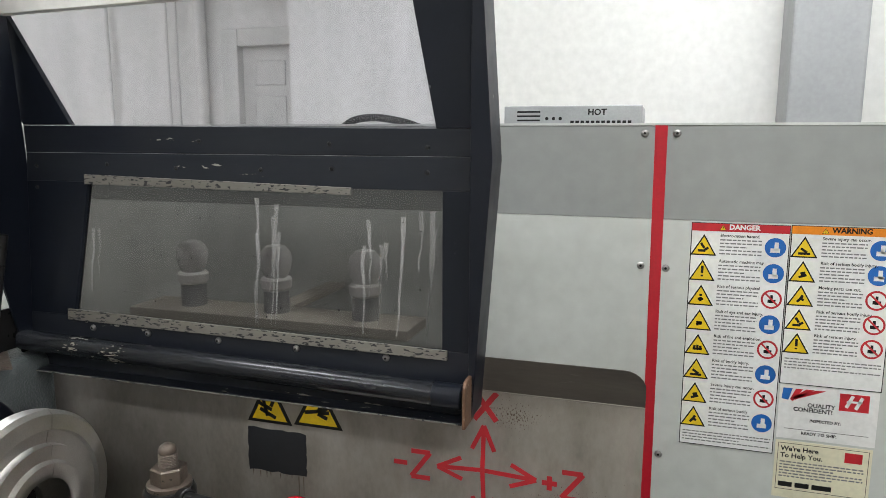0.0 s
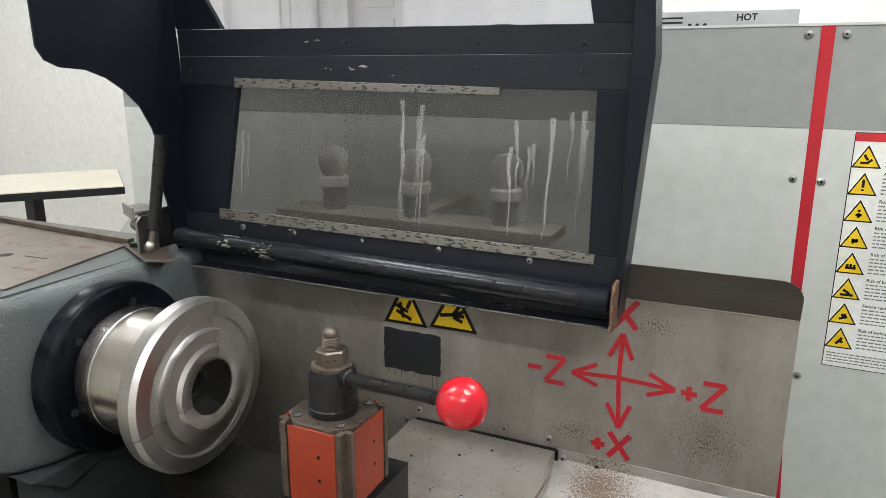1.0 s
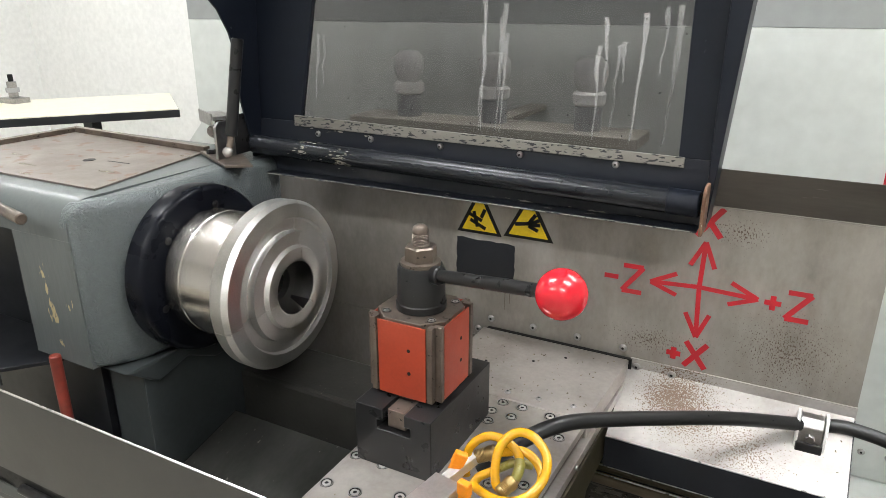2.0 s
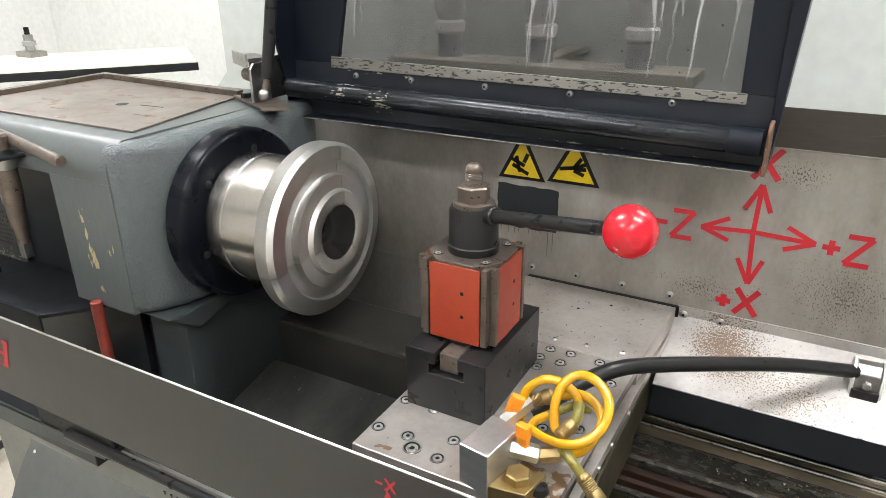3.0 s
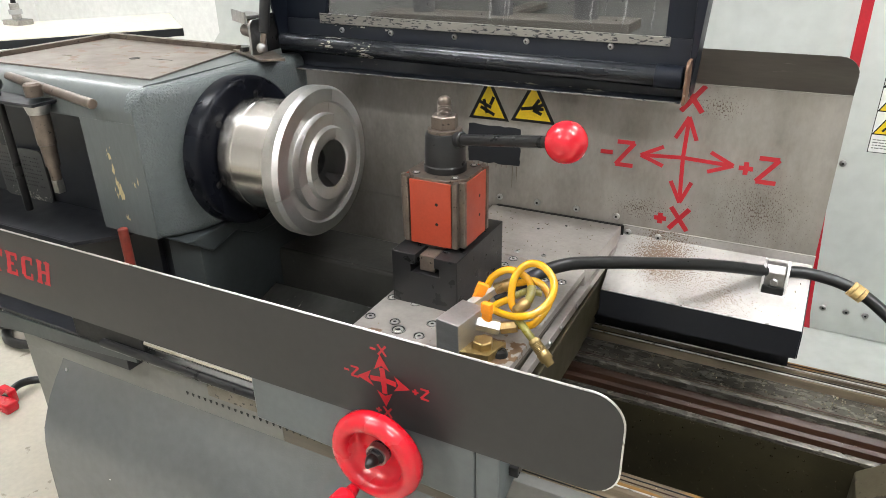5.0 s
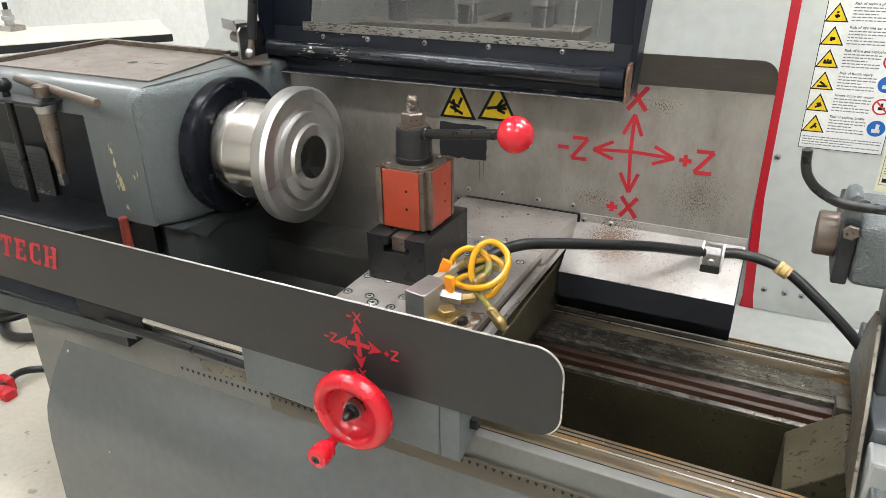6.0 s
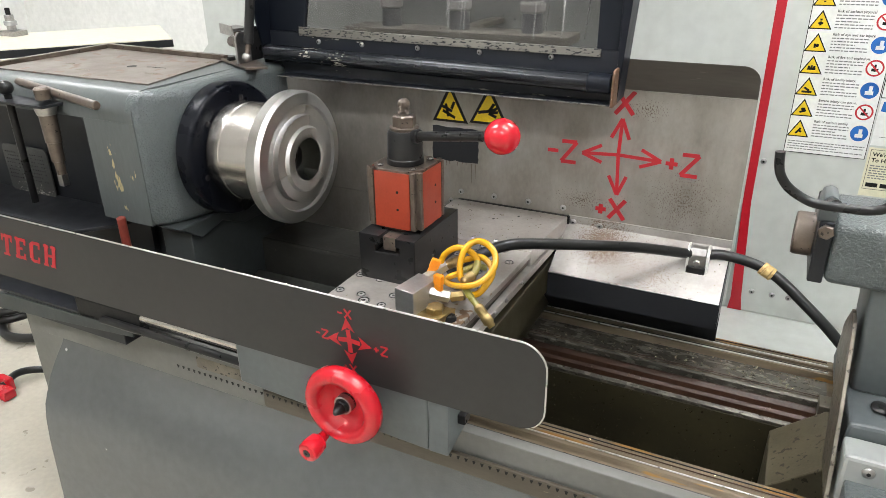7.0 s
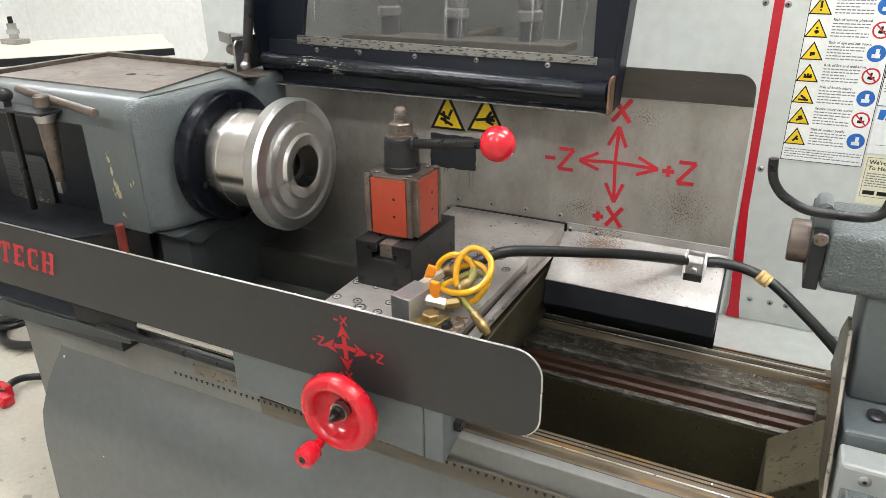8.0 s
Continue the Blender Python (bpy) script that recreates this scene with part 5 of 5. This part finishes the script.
blk = thing("gear_cover", (-1.6, 0.72, 0.80), "black sheet steel cover panel beside the headstock", "cover panel")
part("panel", box(-2.1, -1.287, 0.705, 0.72, 0.603, 1.195, 0.001), "blackflat", blk)
part("ledge", prism([(-2.1, 0.56), (-1.36, 0.56), (-1.30, 0.63), (-1.29, 0.7045), (-2.1, 0.7045)], "z", 0.930, 0.938, 0.001), "blackflat", blk, "black folded ledge")
part("ledge_front", box(-2.1, -1.36, 0.556, 0.5595, 0.905, 0.938), "blackflat", blk)
part("hook_plate", box(-2.1, -1.375, 0.56, 0.7045, 1.219, 1.225, 0.001), "blackflat", blk)
part("lower_panel", box(-1.300, -1.197, 0.722, 0.732, 0.603, 0.961, 0.001), "blackflat", blk)
rr = thing("red_rod", (-1.255, 0.605, 0.84), "dark red painted rod standing below the headstock", "rod")
part("rod", rod((-1.250, 0.600, 0.975), (-1.250, 0.600, 0.762), 0.010), "rodred", rr, smooth=True)
pq = thing("rating_plate", (-1.6, 0.70, 0.88), "worn grey metal plate leaning on the black ledge", "plate")
pm = prism(rounded(-1.775, -1.600, 0.9385, 1.066, 0.012, "trtlbrbl", 4), "y", 0.690, 0.694, 0.0006)
part("plate", pm, "dustplate", pq)
random.seed(9)
part("text_dots", merged(*[box(-1.765 + i * 0.009, -1.7625 + i * 0.009, 0.6890, 0.6898, 0.975 + j * 0.010, 0.9775 + j * 0.010) for i in range(17) for j in range(8) if random.random() < 0.8]), "ink", pq)
ck = thing("chuck_key", (-1.42, 0.64, 1.0), "brown steel T-handled chuck key hanging in a bracket", "chuck key")
kx, ky = -1.402, 0.588
part("handle", rod((kx - 0.15, ky + 0.05, 1.252), (kx + 0.190, ky - 0.016, 1.240), 0.0095), "oldsteel", ck, smooth=True)
part("head", turned([(0, 0.016), (0.022, 0.017), (0.026, 0.013), (0.026, 0)], (kx, ky, 1.234), (0, 0, 1), 24), "oldsteel", ck, smooth=True)
part("collar", turned([(0, 0.020), (0.016, 0.024), (0.018, 0.024), (0.018, 0)], (kx, ky, 1.200), (0, 0, 1), 24), "screw", ck, smooth=True)
part("shank", turned([(0, 0.010), (0.030, 0.0115), (0.031, 0.0145), (0.075, 0.0155), (0.076, 0.0175), (0.14, 0.0185), (0.14, 0)], (kx, ky, 1.062), (0, 0, 1), 24), "oldsteel", ck, smooth=True)
part("square_tip", box(kx - 0.008, kx + 0.008, ky - 0.008, ky + 0.008, 1.034, 1.063, 0.001), "screw", ck)
lk = thing("black_lever", (-1.6, 0.66, 0.95), "black steel lever hanging beside the chuck key", "lever")
part("bar", rod((-1.520, 0.585, 1.247), (-1.548, 0.60, 0.965), 0.0085), "darksteel", lk, smooth=True)
part("knob", ball((-1.522, 0.585, 1.250), 0.017, 20), "darksteel", lk, smooth=True)

# ---- chuck ----
ch = thing("chuck", (-0.97, SPY, SPZ), "bright steel lathe chuck with stepped soft jaws", "chuck")
part("body", turned([(-1.0595, 0.109), (-1.056, 0.113), (-1.024, 0.113), (-1.0225, 0.1112), (-1.021, 0.1112), (-1.0195, 0.113), (-0.924, 0.113), (-0.919, 0.109), (-0.919, 0)], C0, (1, 0, 0), 96), "chrome", ch, smooth=True)
jp = [(a + 0.021, r) for a, r in ((-0.9395, 0.046), (-0.9395, 0.140), (-0.936, 0.148), (-0.912, 0.149), (-0.903, 0.143), (-0.899, 0.120), (-0.906, 0.117), (-0.906, 0.098), (-0.893, 0.096), (-0.892, 0.074), (-0.884, 0.070), (-0.883, 0.052), (-0.886, 0.047))]
for k in range(3):
    part("jaw", turned(jp, C0, (1, 0, 0), 40, (k * 120 + 0.25, k * 120 + 119.75), u=(0, 0.3, 1)), "jaw", ch, "pie-shaped stepped steel jaw", smooth=True)
part("bore_ring", turned([(-0.9184, 0.0455), (-0.904, 0.0455), (-0.904, 0.030), (-0.9184, 0.029), (-0.9184, 0.0455)], C0, (1, 0, 0), 48), "jaw", ch, smooth=True)
part("bore", turned([(-0.9186, 0.0288), (-0.917, 0.0288), (-0.917, 0)], C0, (1, 0, 0), 32), "ink", ch)

# ---- hood door ----
hood = thing("hood_door", (-0.7, 1.06, 1.23), "chipped black enamelled hood door with a dirty plastic window and a tube rail", "machine door")
Y0, Y1, Z0, Z1 = 1.050, 1.076, 1.236, 1.645


def lean(z):
    return Y0 + (Y1 - Y0) * (z - Z0) / (Z1 - Z0) if z <= Z1 else Y1 - (z - Z1) * 0.03


def sheet_piece(name, pts, mat, depth=0.012, off=0.0, label="", bev=0.001):
    bm = prism(pts, "y", 0, depth, bev)
    for v in bm.verts:
        v.co.y += lean(v.co.z) + off
    ob = part(name, bm, mat, hood, label)
    ob.visible_shadow = mat not in ("pane", "upperpane", "streak")
    return ob


WX0, WX1, WZ0, WZ1 = -1.035, -0.300, 1.338, 1.592
HX0, HX1 = -1.140, -0.252
sheet_piece("lower_frame", [(HX0, Z0), (HX1, Z0), (HX1, WZ0), (HX0, WZ0)], "blackworn")
sheet_piece("middle_frame", [(HX0, WZ1), (HX1, WZ1), (HX1, Z1), (HX0, Z1)], "blackworn")
sheet_piece("left_frame", [(HX0, WZ0), (WX0, WZ0), (WX0 + 0.04, WZ1), (HX0, WZ1)], "black")
sheet_piece("right_frame", [(WX1, WZ0), (HX1, WZ0), (HX1, WZ1), (WX1 - 0.005, WZ1)], "black")
part("right_flange", prism([(-0.2515, 1.236), (-0.246, 1.236), (-0.218, 1.641), (-0.246, 2.05), (-0.2515, 2.05)], "y", 1.040, 1.105, 0.001), "black", hood)
sheet_piece("lower_window", [(WX0 - 0.006, WZ0 - 0.006), (WX1 + 0.006, WZ0 - 0.006), (WX1, WZ1 + 0.006), (WX0 + 0.034, WZ1 + 0.006)], "pane", 0.003, 0.006, "dirty scratched plastic pane", 0)
sheet_piece("window_strip", [(WX0 - 0.012, WZ0 - 0.008), (WX1 + 0.010, WZ0 - 0.014), (WX1 + 0.010, WZ0 + 0.002), (WX0 - 0.012, WZ0 + 0.013)], "stripworn", 0.004, -0.0045, "paint-chipped clamping strip")
sheet_piece("window_strip", [(WX0 + 0.035, WZ1 - 0.004), (-0.46, WZ1 - 0.010), (-0.46, WZ1 + 0.002), (WX0 + 0.035, WZ1 + 0.014)], "stripworn", 0.004, -0.0045, "paint-chipped clamping strip")
random.seed(11)
for i in range(15):
    x = (random.uniform(-0.45, -0.325) if i > 6 else random.choice((-0.99, -0.985, -0.64, -0.62, -0.60, -0.515)) + random.uniform(-0.006, 0.006))
    z1 = random.uniform(1.49, 1.575)
    z0 = random.uniform(1.36, 1.47) if i % 2 else WZ0 + 0.014
    lhs, rhs, n_ = [], [], 9
    for k in range(n_ + 1):
        q = k / n_
        x += random.uniform(-0.0025, 0.0035)
        w = (0.0012 + 0.0030 * q ** 2) * random.uniform(0.7, 1.3)
        lhs.append((x - w, z0 + (z1 - z0) * q))
        rhs.append((x + w, z0 + (z1 - z0) * q))
    sheet_piece("streak", rhs + lhs[::-1], "streak", 0.0004, 0.0053, "", 0)
sp_ = []
for i in range(70):
    x, z = random.uniform(WX0 + 0.05, WX1 - 0.01), random.uniform(WZ0 + 0.02, WZ1 - 0.04)
    r = random.uniform(0.0007, 0.002)
    b = turned([(0, r), (0.0004, r * 0.8)], (x, lean(z) + 0.0055, z), (0, -1, 0), 6)
    sp_.append(b)
tagged(part("specks", merged(*sp_), "ink", hood), kind="stuff")
# upper window
UX = lambda z: -1.03 - (z - 1.70) * 0.62
TOPZ = 2.05
sheet_piece("sill_frame", [(HX0, Z1 + 0.0005), (HX1, Z1 + 0.0005), (HX1, 1.688), (HX0, 1.696)], "blackworn")
sheet_piece("upper_left_frame", [(HX0, 1.6965), (UX(1.6965), 1.6965), (UX(TOPZ), TOPZ), (HX0 - 0.25, TOPZ), (HX0 - 0.1, 1.85)], "black")
sheet_piece("upper_right_frame", [(-0.316, 1.6885), (HX1, 1.6885), (HX1, TOPZ), (-0.385, TOPZ)], "black")
sheet_piece("upper_window", [(UX(1.69), 1.690), (-0.31, 1.684), (-0.38, TOPZ), (UX(TOPZ), TOPZ)], "upperpane", 0.003, 0.006, "clear plastic pane", 0)
sheet_piece("top_rail", [(-1.40, 1.888), (-0.53, 1.902), (-0.505, 1.92), (-0.505, 1.935), (-1.40, 1.935)], "white", 0.02, -0.03, "white painted chipped top rail")
sheet_piece("top_frame", [(-1.40, 1.9355), (HX1, 1.9355), (HX1, TOPZ), (-1.40, TOPZ)], "black", 0.012, -0.013)
# tube rail along the bottom
tb = part("tube_rail", rod((-1.135, 1.027, 1.290), (-0.262, 1.027, 1.276), 0.0195), "tubeworn", hood, "worn black tube rail", smooth=True)
part("tube_collar", rod((-0.305, 1.027, 1.2767), (-0.256, 1.027, 1.276), 0.0203), "black", hood, smooth=True)
part("bottom_lip", box(HX0, HX1 - 0.004, 1.020, 1.060, 1.232, 1.2355, 0.001), "blackworn", hood)
part("lip_edge", rod((-1.12, 1.0195, 1.2335), (-0.262, 1.0195, 1.2335), 0.0013, seg=8), "stripworn", hood, "bare worn lip edge")
part("end_plate", prism(rounded(1.004, 1.060, 1.233, 1.308, 0.014, "trtl", 4), "x", HX1 + 0.0005, HX1 + 0.006, 0.001), "rusty", hood, "rusty end plate")
for sx in (-0.99, -0.865, -0.715, -0.56, -0.395):
    sheet = (sx, lean(1.318) - 0.0005, 1.318)
    screw_head(sheet, (0, -1, 0), 0.006, 0.005, hood)
for sx, sz in ((-0.33, 1.62), (-0.496, 1.624), (-0.629, 1.62), (-0.80, 1.62), (-0.95, 1.625), (-0.33, 1.66), (-0.50, 1.664), (-0.75, 1.668), (-1.115, 1.58), (-1.115, 1.62)):
    screw_head((sx, lean(sz) - 0.0005, sz), (0, -1, 0), 0.0038, 0.002, hood, "darksteel")
# side plate on the headstock side
side = [(1.075, 1.24), (1.03, 1.262), (1.026, 1.30), (1.002, 1.40), (1.003, 1.474), (0.992, 1.51), (0.968, 1.552), (0.935, 1.583), (0.90, 1.605), (0.86, 1.619), (0.81, 1.623), (0.785, 1.634), (0.772, 1.655), (0.771, 1.725), (0.76, 2.05), (1.05, 2.05), (1.076, 1.645)]
part("side_plate", prism(side, "x", HX0 - 0.006, HX0 - 0.0005, 0.001), "black", hood, "black curved side plate")
# ledge and bulbs behind the window
ldg = thing("lamp_ledge", (-0.65, 1.25, 1.33), "beige painted ledge behind the door window", "ledge")
part("ledge", box(-0.945, -0.375, 1.10, 1.20, 1.333, 1.352, 0.002), "beige", ldg)
part("bracket", box(-0.70, -0.66, 1.2005, CY - 0.001, 1.335, 1.347, 0.001), "beige", ldg)
bulb0 = thing("bulb", (-0.475, 1.155, 1.352), "frosted bulb with a white collar in a bright metal socket", "bulb", "bulbs standing on the ledge")
part("socket", turned([(0, 0.024), (0.040, 0.024), (0.042, 0.022), (0.042, 0)], (-0.475, 1.155, 1.3522), (0, 0, 1), 28), "galv", bulb0, smooth=True)
part("collar", turned([(0.0425, 0.024), (0.047, 0.028), (0.062, 0.029), (0.066, 0.025), (0.066, 0)], (-0.475, 1.155, 1.3522), (0, 0, 1), 28), "white", bulb0, smooth=True)
part("globe", turned([(0.0662, 0.020), (0.078, 0.026), (0.095, 0.030), (0.112, 0.028), (0.124, 0.018), (0.128, 0)], (-0.475, 1.155, 1.3522), (0, 0, 1), 28), "bulbglass", bulb0, smooth=True)
copy_thing(bulb0, Matrix.Translation((-0.655, 1.155, 1.352)))
copy_thing(bulb0, Matrix.Translation((-0.838, 1.155, 1.352)))

# ---- gas strut and hinge ----
gs = thing("gas_strut", (-1.12, 0.95, 1.29), "black gas strut holding up the hood door", "gas strut")
part("cylinder", rod((-1.114, 0.985, 1.50), (-1.126, 0.955, 1.318), 0.0115), "darksteel", gs, smooth=True)
part("rod", rod((-1.126, 0.955, 1.318), (-1.128, 0.948, 1.292), 0.0065), "oldsteel", gs, smooth=True)
part("ball_joint", ball((-1.128, 0.944, 1.288), 0.011, 16), "screw", gs, smooth=True)
hg = thing("door_hinge", (-1.14, 0.95, 1.262), "greasy steel hinge bracket bolted on the headstock", "hinge")
part("foot", prism([(-1.25, 0.985), (-1.10, 0.905), (-1.058, 0.935), (-1.17, 1.02)], "z", 1.2665, 1.272, 0.001), "oldsteel", hg)
part("ear", prism([(0.935, 1.2725), (0.935, 1.335), (0.945, 1.345), (0.985, 1.345), (0.985, 1.2725)], "x", -1.152, -1.146, 0.001), "screw", hg)
part("back_ear", prism([(0.985, 1.2725), (0.985, 1.345), (0.995, 1.352), (1.03, 1.352), (1.03, 1.2725)], "x", -1.155, -1.149, 0.001), "darksteel", hg)
part("upper_leaf", prism([(-1.235, 0.985), (-1.16, 0.945), (-1.145, 0.985), (-1.215, 1.02)], "z", 1.346, 1.353, 0.001), "screw", hg)
part("leaf_lip", prism([(-1.240, 0.985), (-1.165, 0.943), (-1.162, 0.946), (-1.237, 0.988)], "z", 1.335, 1.360, 0.001), "screw", hg)
part("pin", rod((-1.205, 0.985, 1.317), (-1.152, 0.958, 1.317), 0.013), "oldsteel", hg, smooth=True)
part("post", rod((-1.18, 0.982, 1.272), (-1.18, 0.982, 1.345), 0.010), "oldsteel", hg, smooth=True)
part("bolt", hexagon((-1.205, 0.975, 1.272), (0, 0, 1), 0.010, 0.009), "darksteel", hg)

# ---- tailstock ----
ts = thing("tailstock", (0.4, 0.8, 0.74), "dark grey painted tailstock with a short quill", "tailstock")
part("body", box(0.166, 0.62, 0.735, 0.90, 1.052, 1.152, 0.012, 3), "cast", ts, smooth=True)
part("nose_ring", box(0.144, 0.1655, 0.738, 0.895, 1.050, 1.153, 0.003), "blackflat", ts, "black nose plate")
part("quill", turned([(0, 0.034), (0.004, 0.036), (0.030, 0.036), (0.030, 0)], (0.115, 0.810, 1.103), (1, 0, 0), 40), "oldsteel", ts, "brown stained quill", smooth=True)
part("clamp_lug", prism([(0.140, 1.150), (0.140, 1.180), (0.144, 1.190), (0.153, 1.194), (0.162, 1.190), (0.166, 1.180), (0.166, 1.150)], "y", 0.745, 0.800, 0.002), "castsmooth", ts, "rounded clamp lug", smooth=True)
part("lug_bolt", hexagon((0.155, 0.7375, 1.138), (0, -1, 0), 0.012, 0.007), "oldsteel", ts)
part("column", prism([(0.245, 0.86), (0.235, 1.052), (0.55, 1.052), (0.56, 0.86)], "y", 0.755, 0.885, 0.008, 3), "castsmooth", ts, smooth=True)
part("foot", prism([(0.235, 0.80), (0.240, 0.86), (0.60, 0.875), (0.60, 0.80)], "y", 0.66, 0.96, 0.006), "castsmooth", ts)
part("slide", box(0.245, 0.62, 0.56, 1.0, 0.762, 0.7995, 0.004), "cast", ts)
part("riser", box(0.27, 0.62, 0.605, 1.20, 0.642, 0.7615, 0.004), "cast", ts)
screw_head((0.285, 0.712, 0.868), (0, -0.2, 1), 0.014, 0.004, ts, "darksteel", "foot_screw")
part("wiper_plate", prism([(0.58, 0.755), (0.668, 0.882), (0.756, 0.985), (0.80, 0.988), (0.845, 0.94), (0.852, 0.884), (0.775, 0.845), (0.70, 0.755)], "x", 0.224, 0.230, 0.001), "greasy", ts, "greasy sheet metal chip wiper")
part("front_box", box(0.237, 0.60, 0.60, 0.655, 0.655, 0.842, 0.006), "cabdark", ts, "light grey box under the tailstock")
screw_head((0.272, 0.5995, 0.822), (0, -1, 0), 0.009, 0.004, ts)
hk = thing("bent_handle", (0.2, 0.78, 1.14), "bent dark steel handle bar on the tailstock", "handle")
part("bar", pipe([(0.070, 0.62, 1.286), (0.072, 0.62, 1.266), (0.078, 0.62, 1.250), (0.093, 0.62, 1.234), (0.123, 0.618, 1.2205), (0.165, 0.616, 1.220), (0.191, 0.62, 1.220), (0.210, 0.62, 1.230), (0.219, 0.62, 1.266)], 0.0066, 8), "darksteel", hk, "worn dark bar", smooth=True)
part("stem", rod((0.150, 0.622, 1.219), (0.153, 0.762, 1.176), 0.0085), "darksteel", hk, smooth=True)

# ---- floor things at the far end ----
fc = thing("floor_hose", (-2.6, 1.2, 0.0), "black hose coiled on the concrete floor", "hose")
part("hose", pipe([(-2.3, 1.25, 0.03), (-2.5, 1.14, 0.03), (-2.62, 1.06, 0.03), (-2.72, 1.045, 0.03), (-2.82, 1.10, 0.03), (-2.90, 1.2, 0.03), (-2.84, 1.26, 0.045), (-2.7, 1.2, 0.05), (-2.5, 1.22, 0.05)], 0.019, 10), "hose", fc, smooth=True)
part("coil", pipe([(-2.86 + 0.13 * math.cos(a * 0.5), 1.17 + 0.10 * math.sin(a * 0.5), 0.03 + 0.003 * a) for a in range(0, 30)], 0.017, 3), "hose", fc, "coiled black hose", smooth=True)
fr = thing("red_clamp", (-2.6, 0.95, 0.0), "red painted metal clamp with a black cable on the floor", "clamp")
part("jaw", box(-2.40, -2.31, 0.76, 0.81, 0.0, 0.04, 0.01), "redball", fr)
part("cable", pipe([(-2.37, 0.80, 0.035), (-2.39, 0.87, 0.04), (-2.36, 0.93, 0.03), (-2.25, 1.0, 0.015)], 0.014, 8), "hose", fr, smooth=True)
part("second_jaw", box(-2.42, -2.35, 0.805, 0.835, 0.0, 0.06, 0.01), "redball", fr)

# ---- metal chips lying about ----
random.seed(21)
bits = []


def scatter(n, x, y, z, s):
    for i in range(n):
        px, py = random.uniform(*x), random.uniform(*y)
        pz = z(px, py)
        r = random.uniform(s * 0.4, s)
        b = bmesh.new()
        bmesh.ops.create_cube(b, size=1)
        bmesh.ops.transform(b, matrix=Matrix.Translation((px, py, pz + r * 0.2)) @ Euler((random.uniform(-0.4, 0.4), random.uniform(-0.4, 0.4), random.uniform(0, 3))).to_matrix().to_4x4() @ Matrix.Diagonal((r * 1.6, r * 0.8, r * 0.4, 1)), verts=b.verts)
        bits.append(b)


scatter(220, (-0.34, 0.24), (0.75, 1.04), lambda x, y: 0.0855, 0.003)
scatter(330, (-0.40, 0.25), (1.10, 1.158), lambda x, y: 0.6165 + (y - 1.0945) * 0.078, 0.0034)
scatter(90, (-0.40, 0.25), (1.060, 1.082), lambda x, y: 0.578 + (y - 1.068) * 1.0, 0.0030)
scatter(70, (-0.38, 0.26), (0.62, 0.72), lambda x, y: 0.6435, 0.0026)
scatter(170, (0.26, 0.42), (0.86, 1.04), lambda x, y: 0.620, 0.0035)
scatter(90, (-0.34, 0.0), (1.04, 1.15), lambda x, y: 0.8295 + (y - 1.030) * 0.635, 0.0022)
scatter(90, (-0.65, -0.38), (0.93, 1.14), lambda x, y: PZ + 0.001, 0.0022)
scatter(50, (-0.64, -0.40), (0.56, 0.90), lambda x, y: PZ, 0.0016)
for i in range(320):
    px, pz, r = random.uniform(-0.36, 0.23), random.uniform(0.25, 0.545), random.uniform(0.0012, 0.0032)
    b = bmesh.new()
    bmesh.ops.create_cube(b, size=1)
    bmesh.ops.transform(b, matrix=Matrix.Translation((px, 1.0473, pz)) @ Euler((0, random.uniform(0, 3), 0)).to_matrix().to_4x4() @ Matrix.Diagonal((r * 1.6, r * 0.5, r, 1)), verts=b.verts)
    bits.append(b)
chips = part("metal_chips", merged(*bits), "chip")
tagged(chips, "small bright metal chips scattered on the oily bed", "metal chips", kind="stuff")
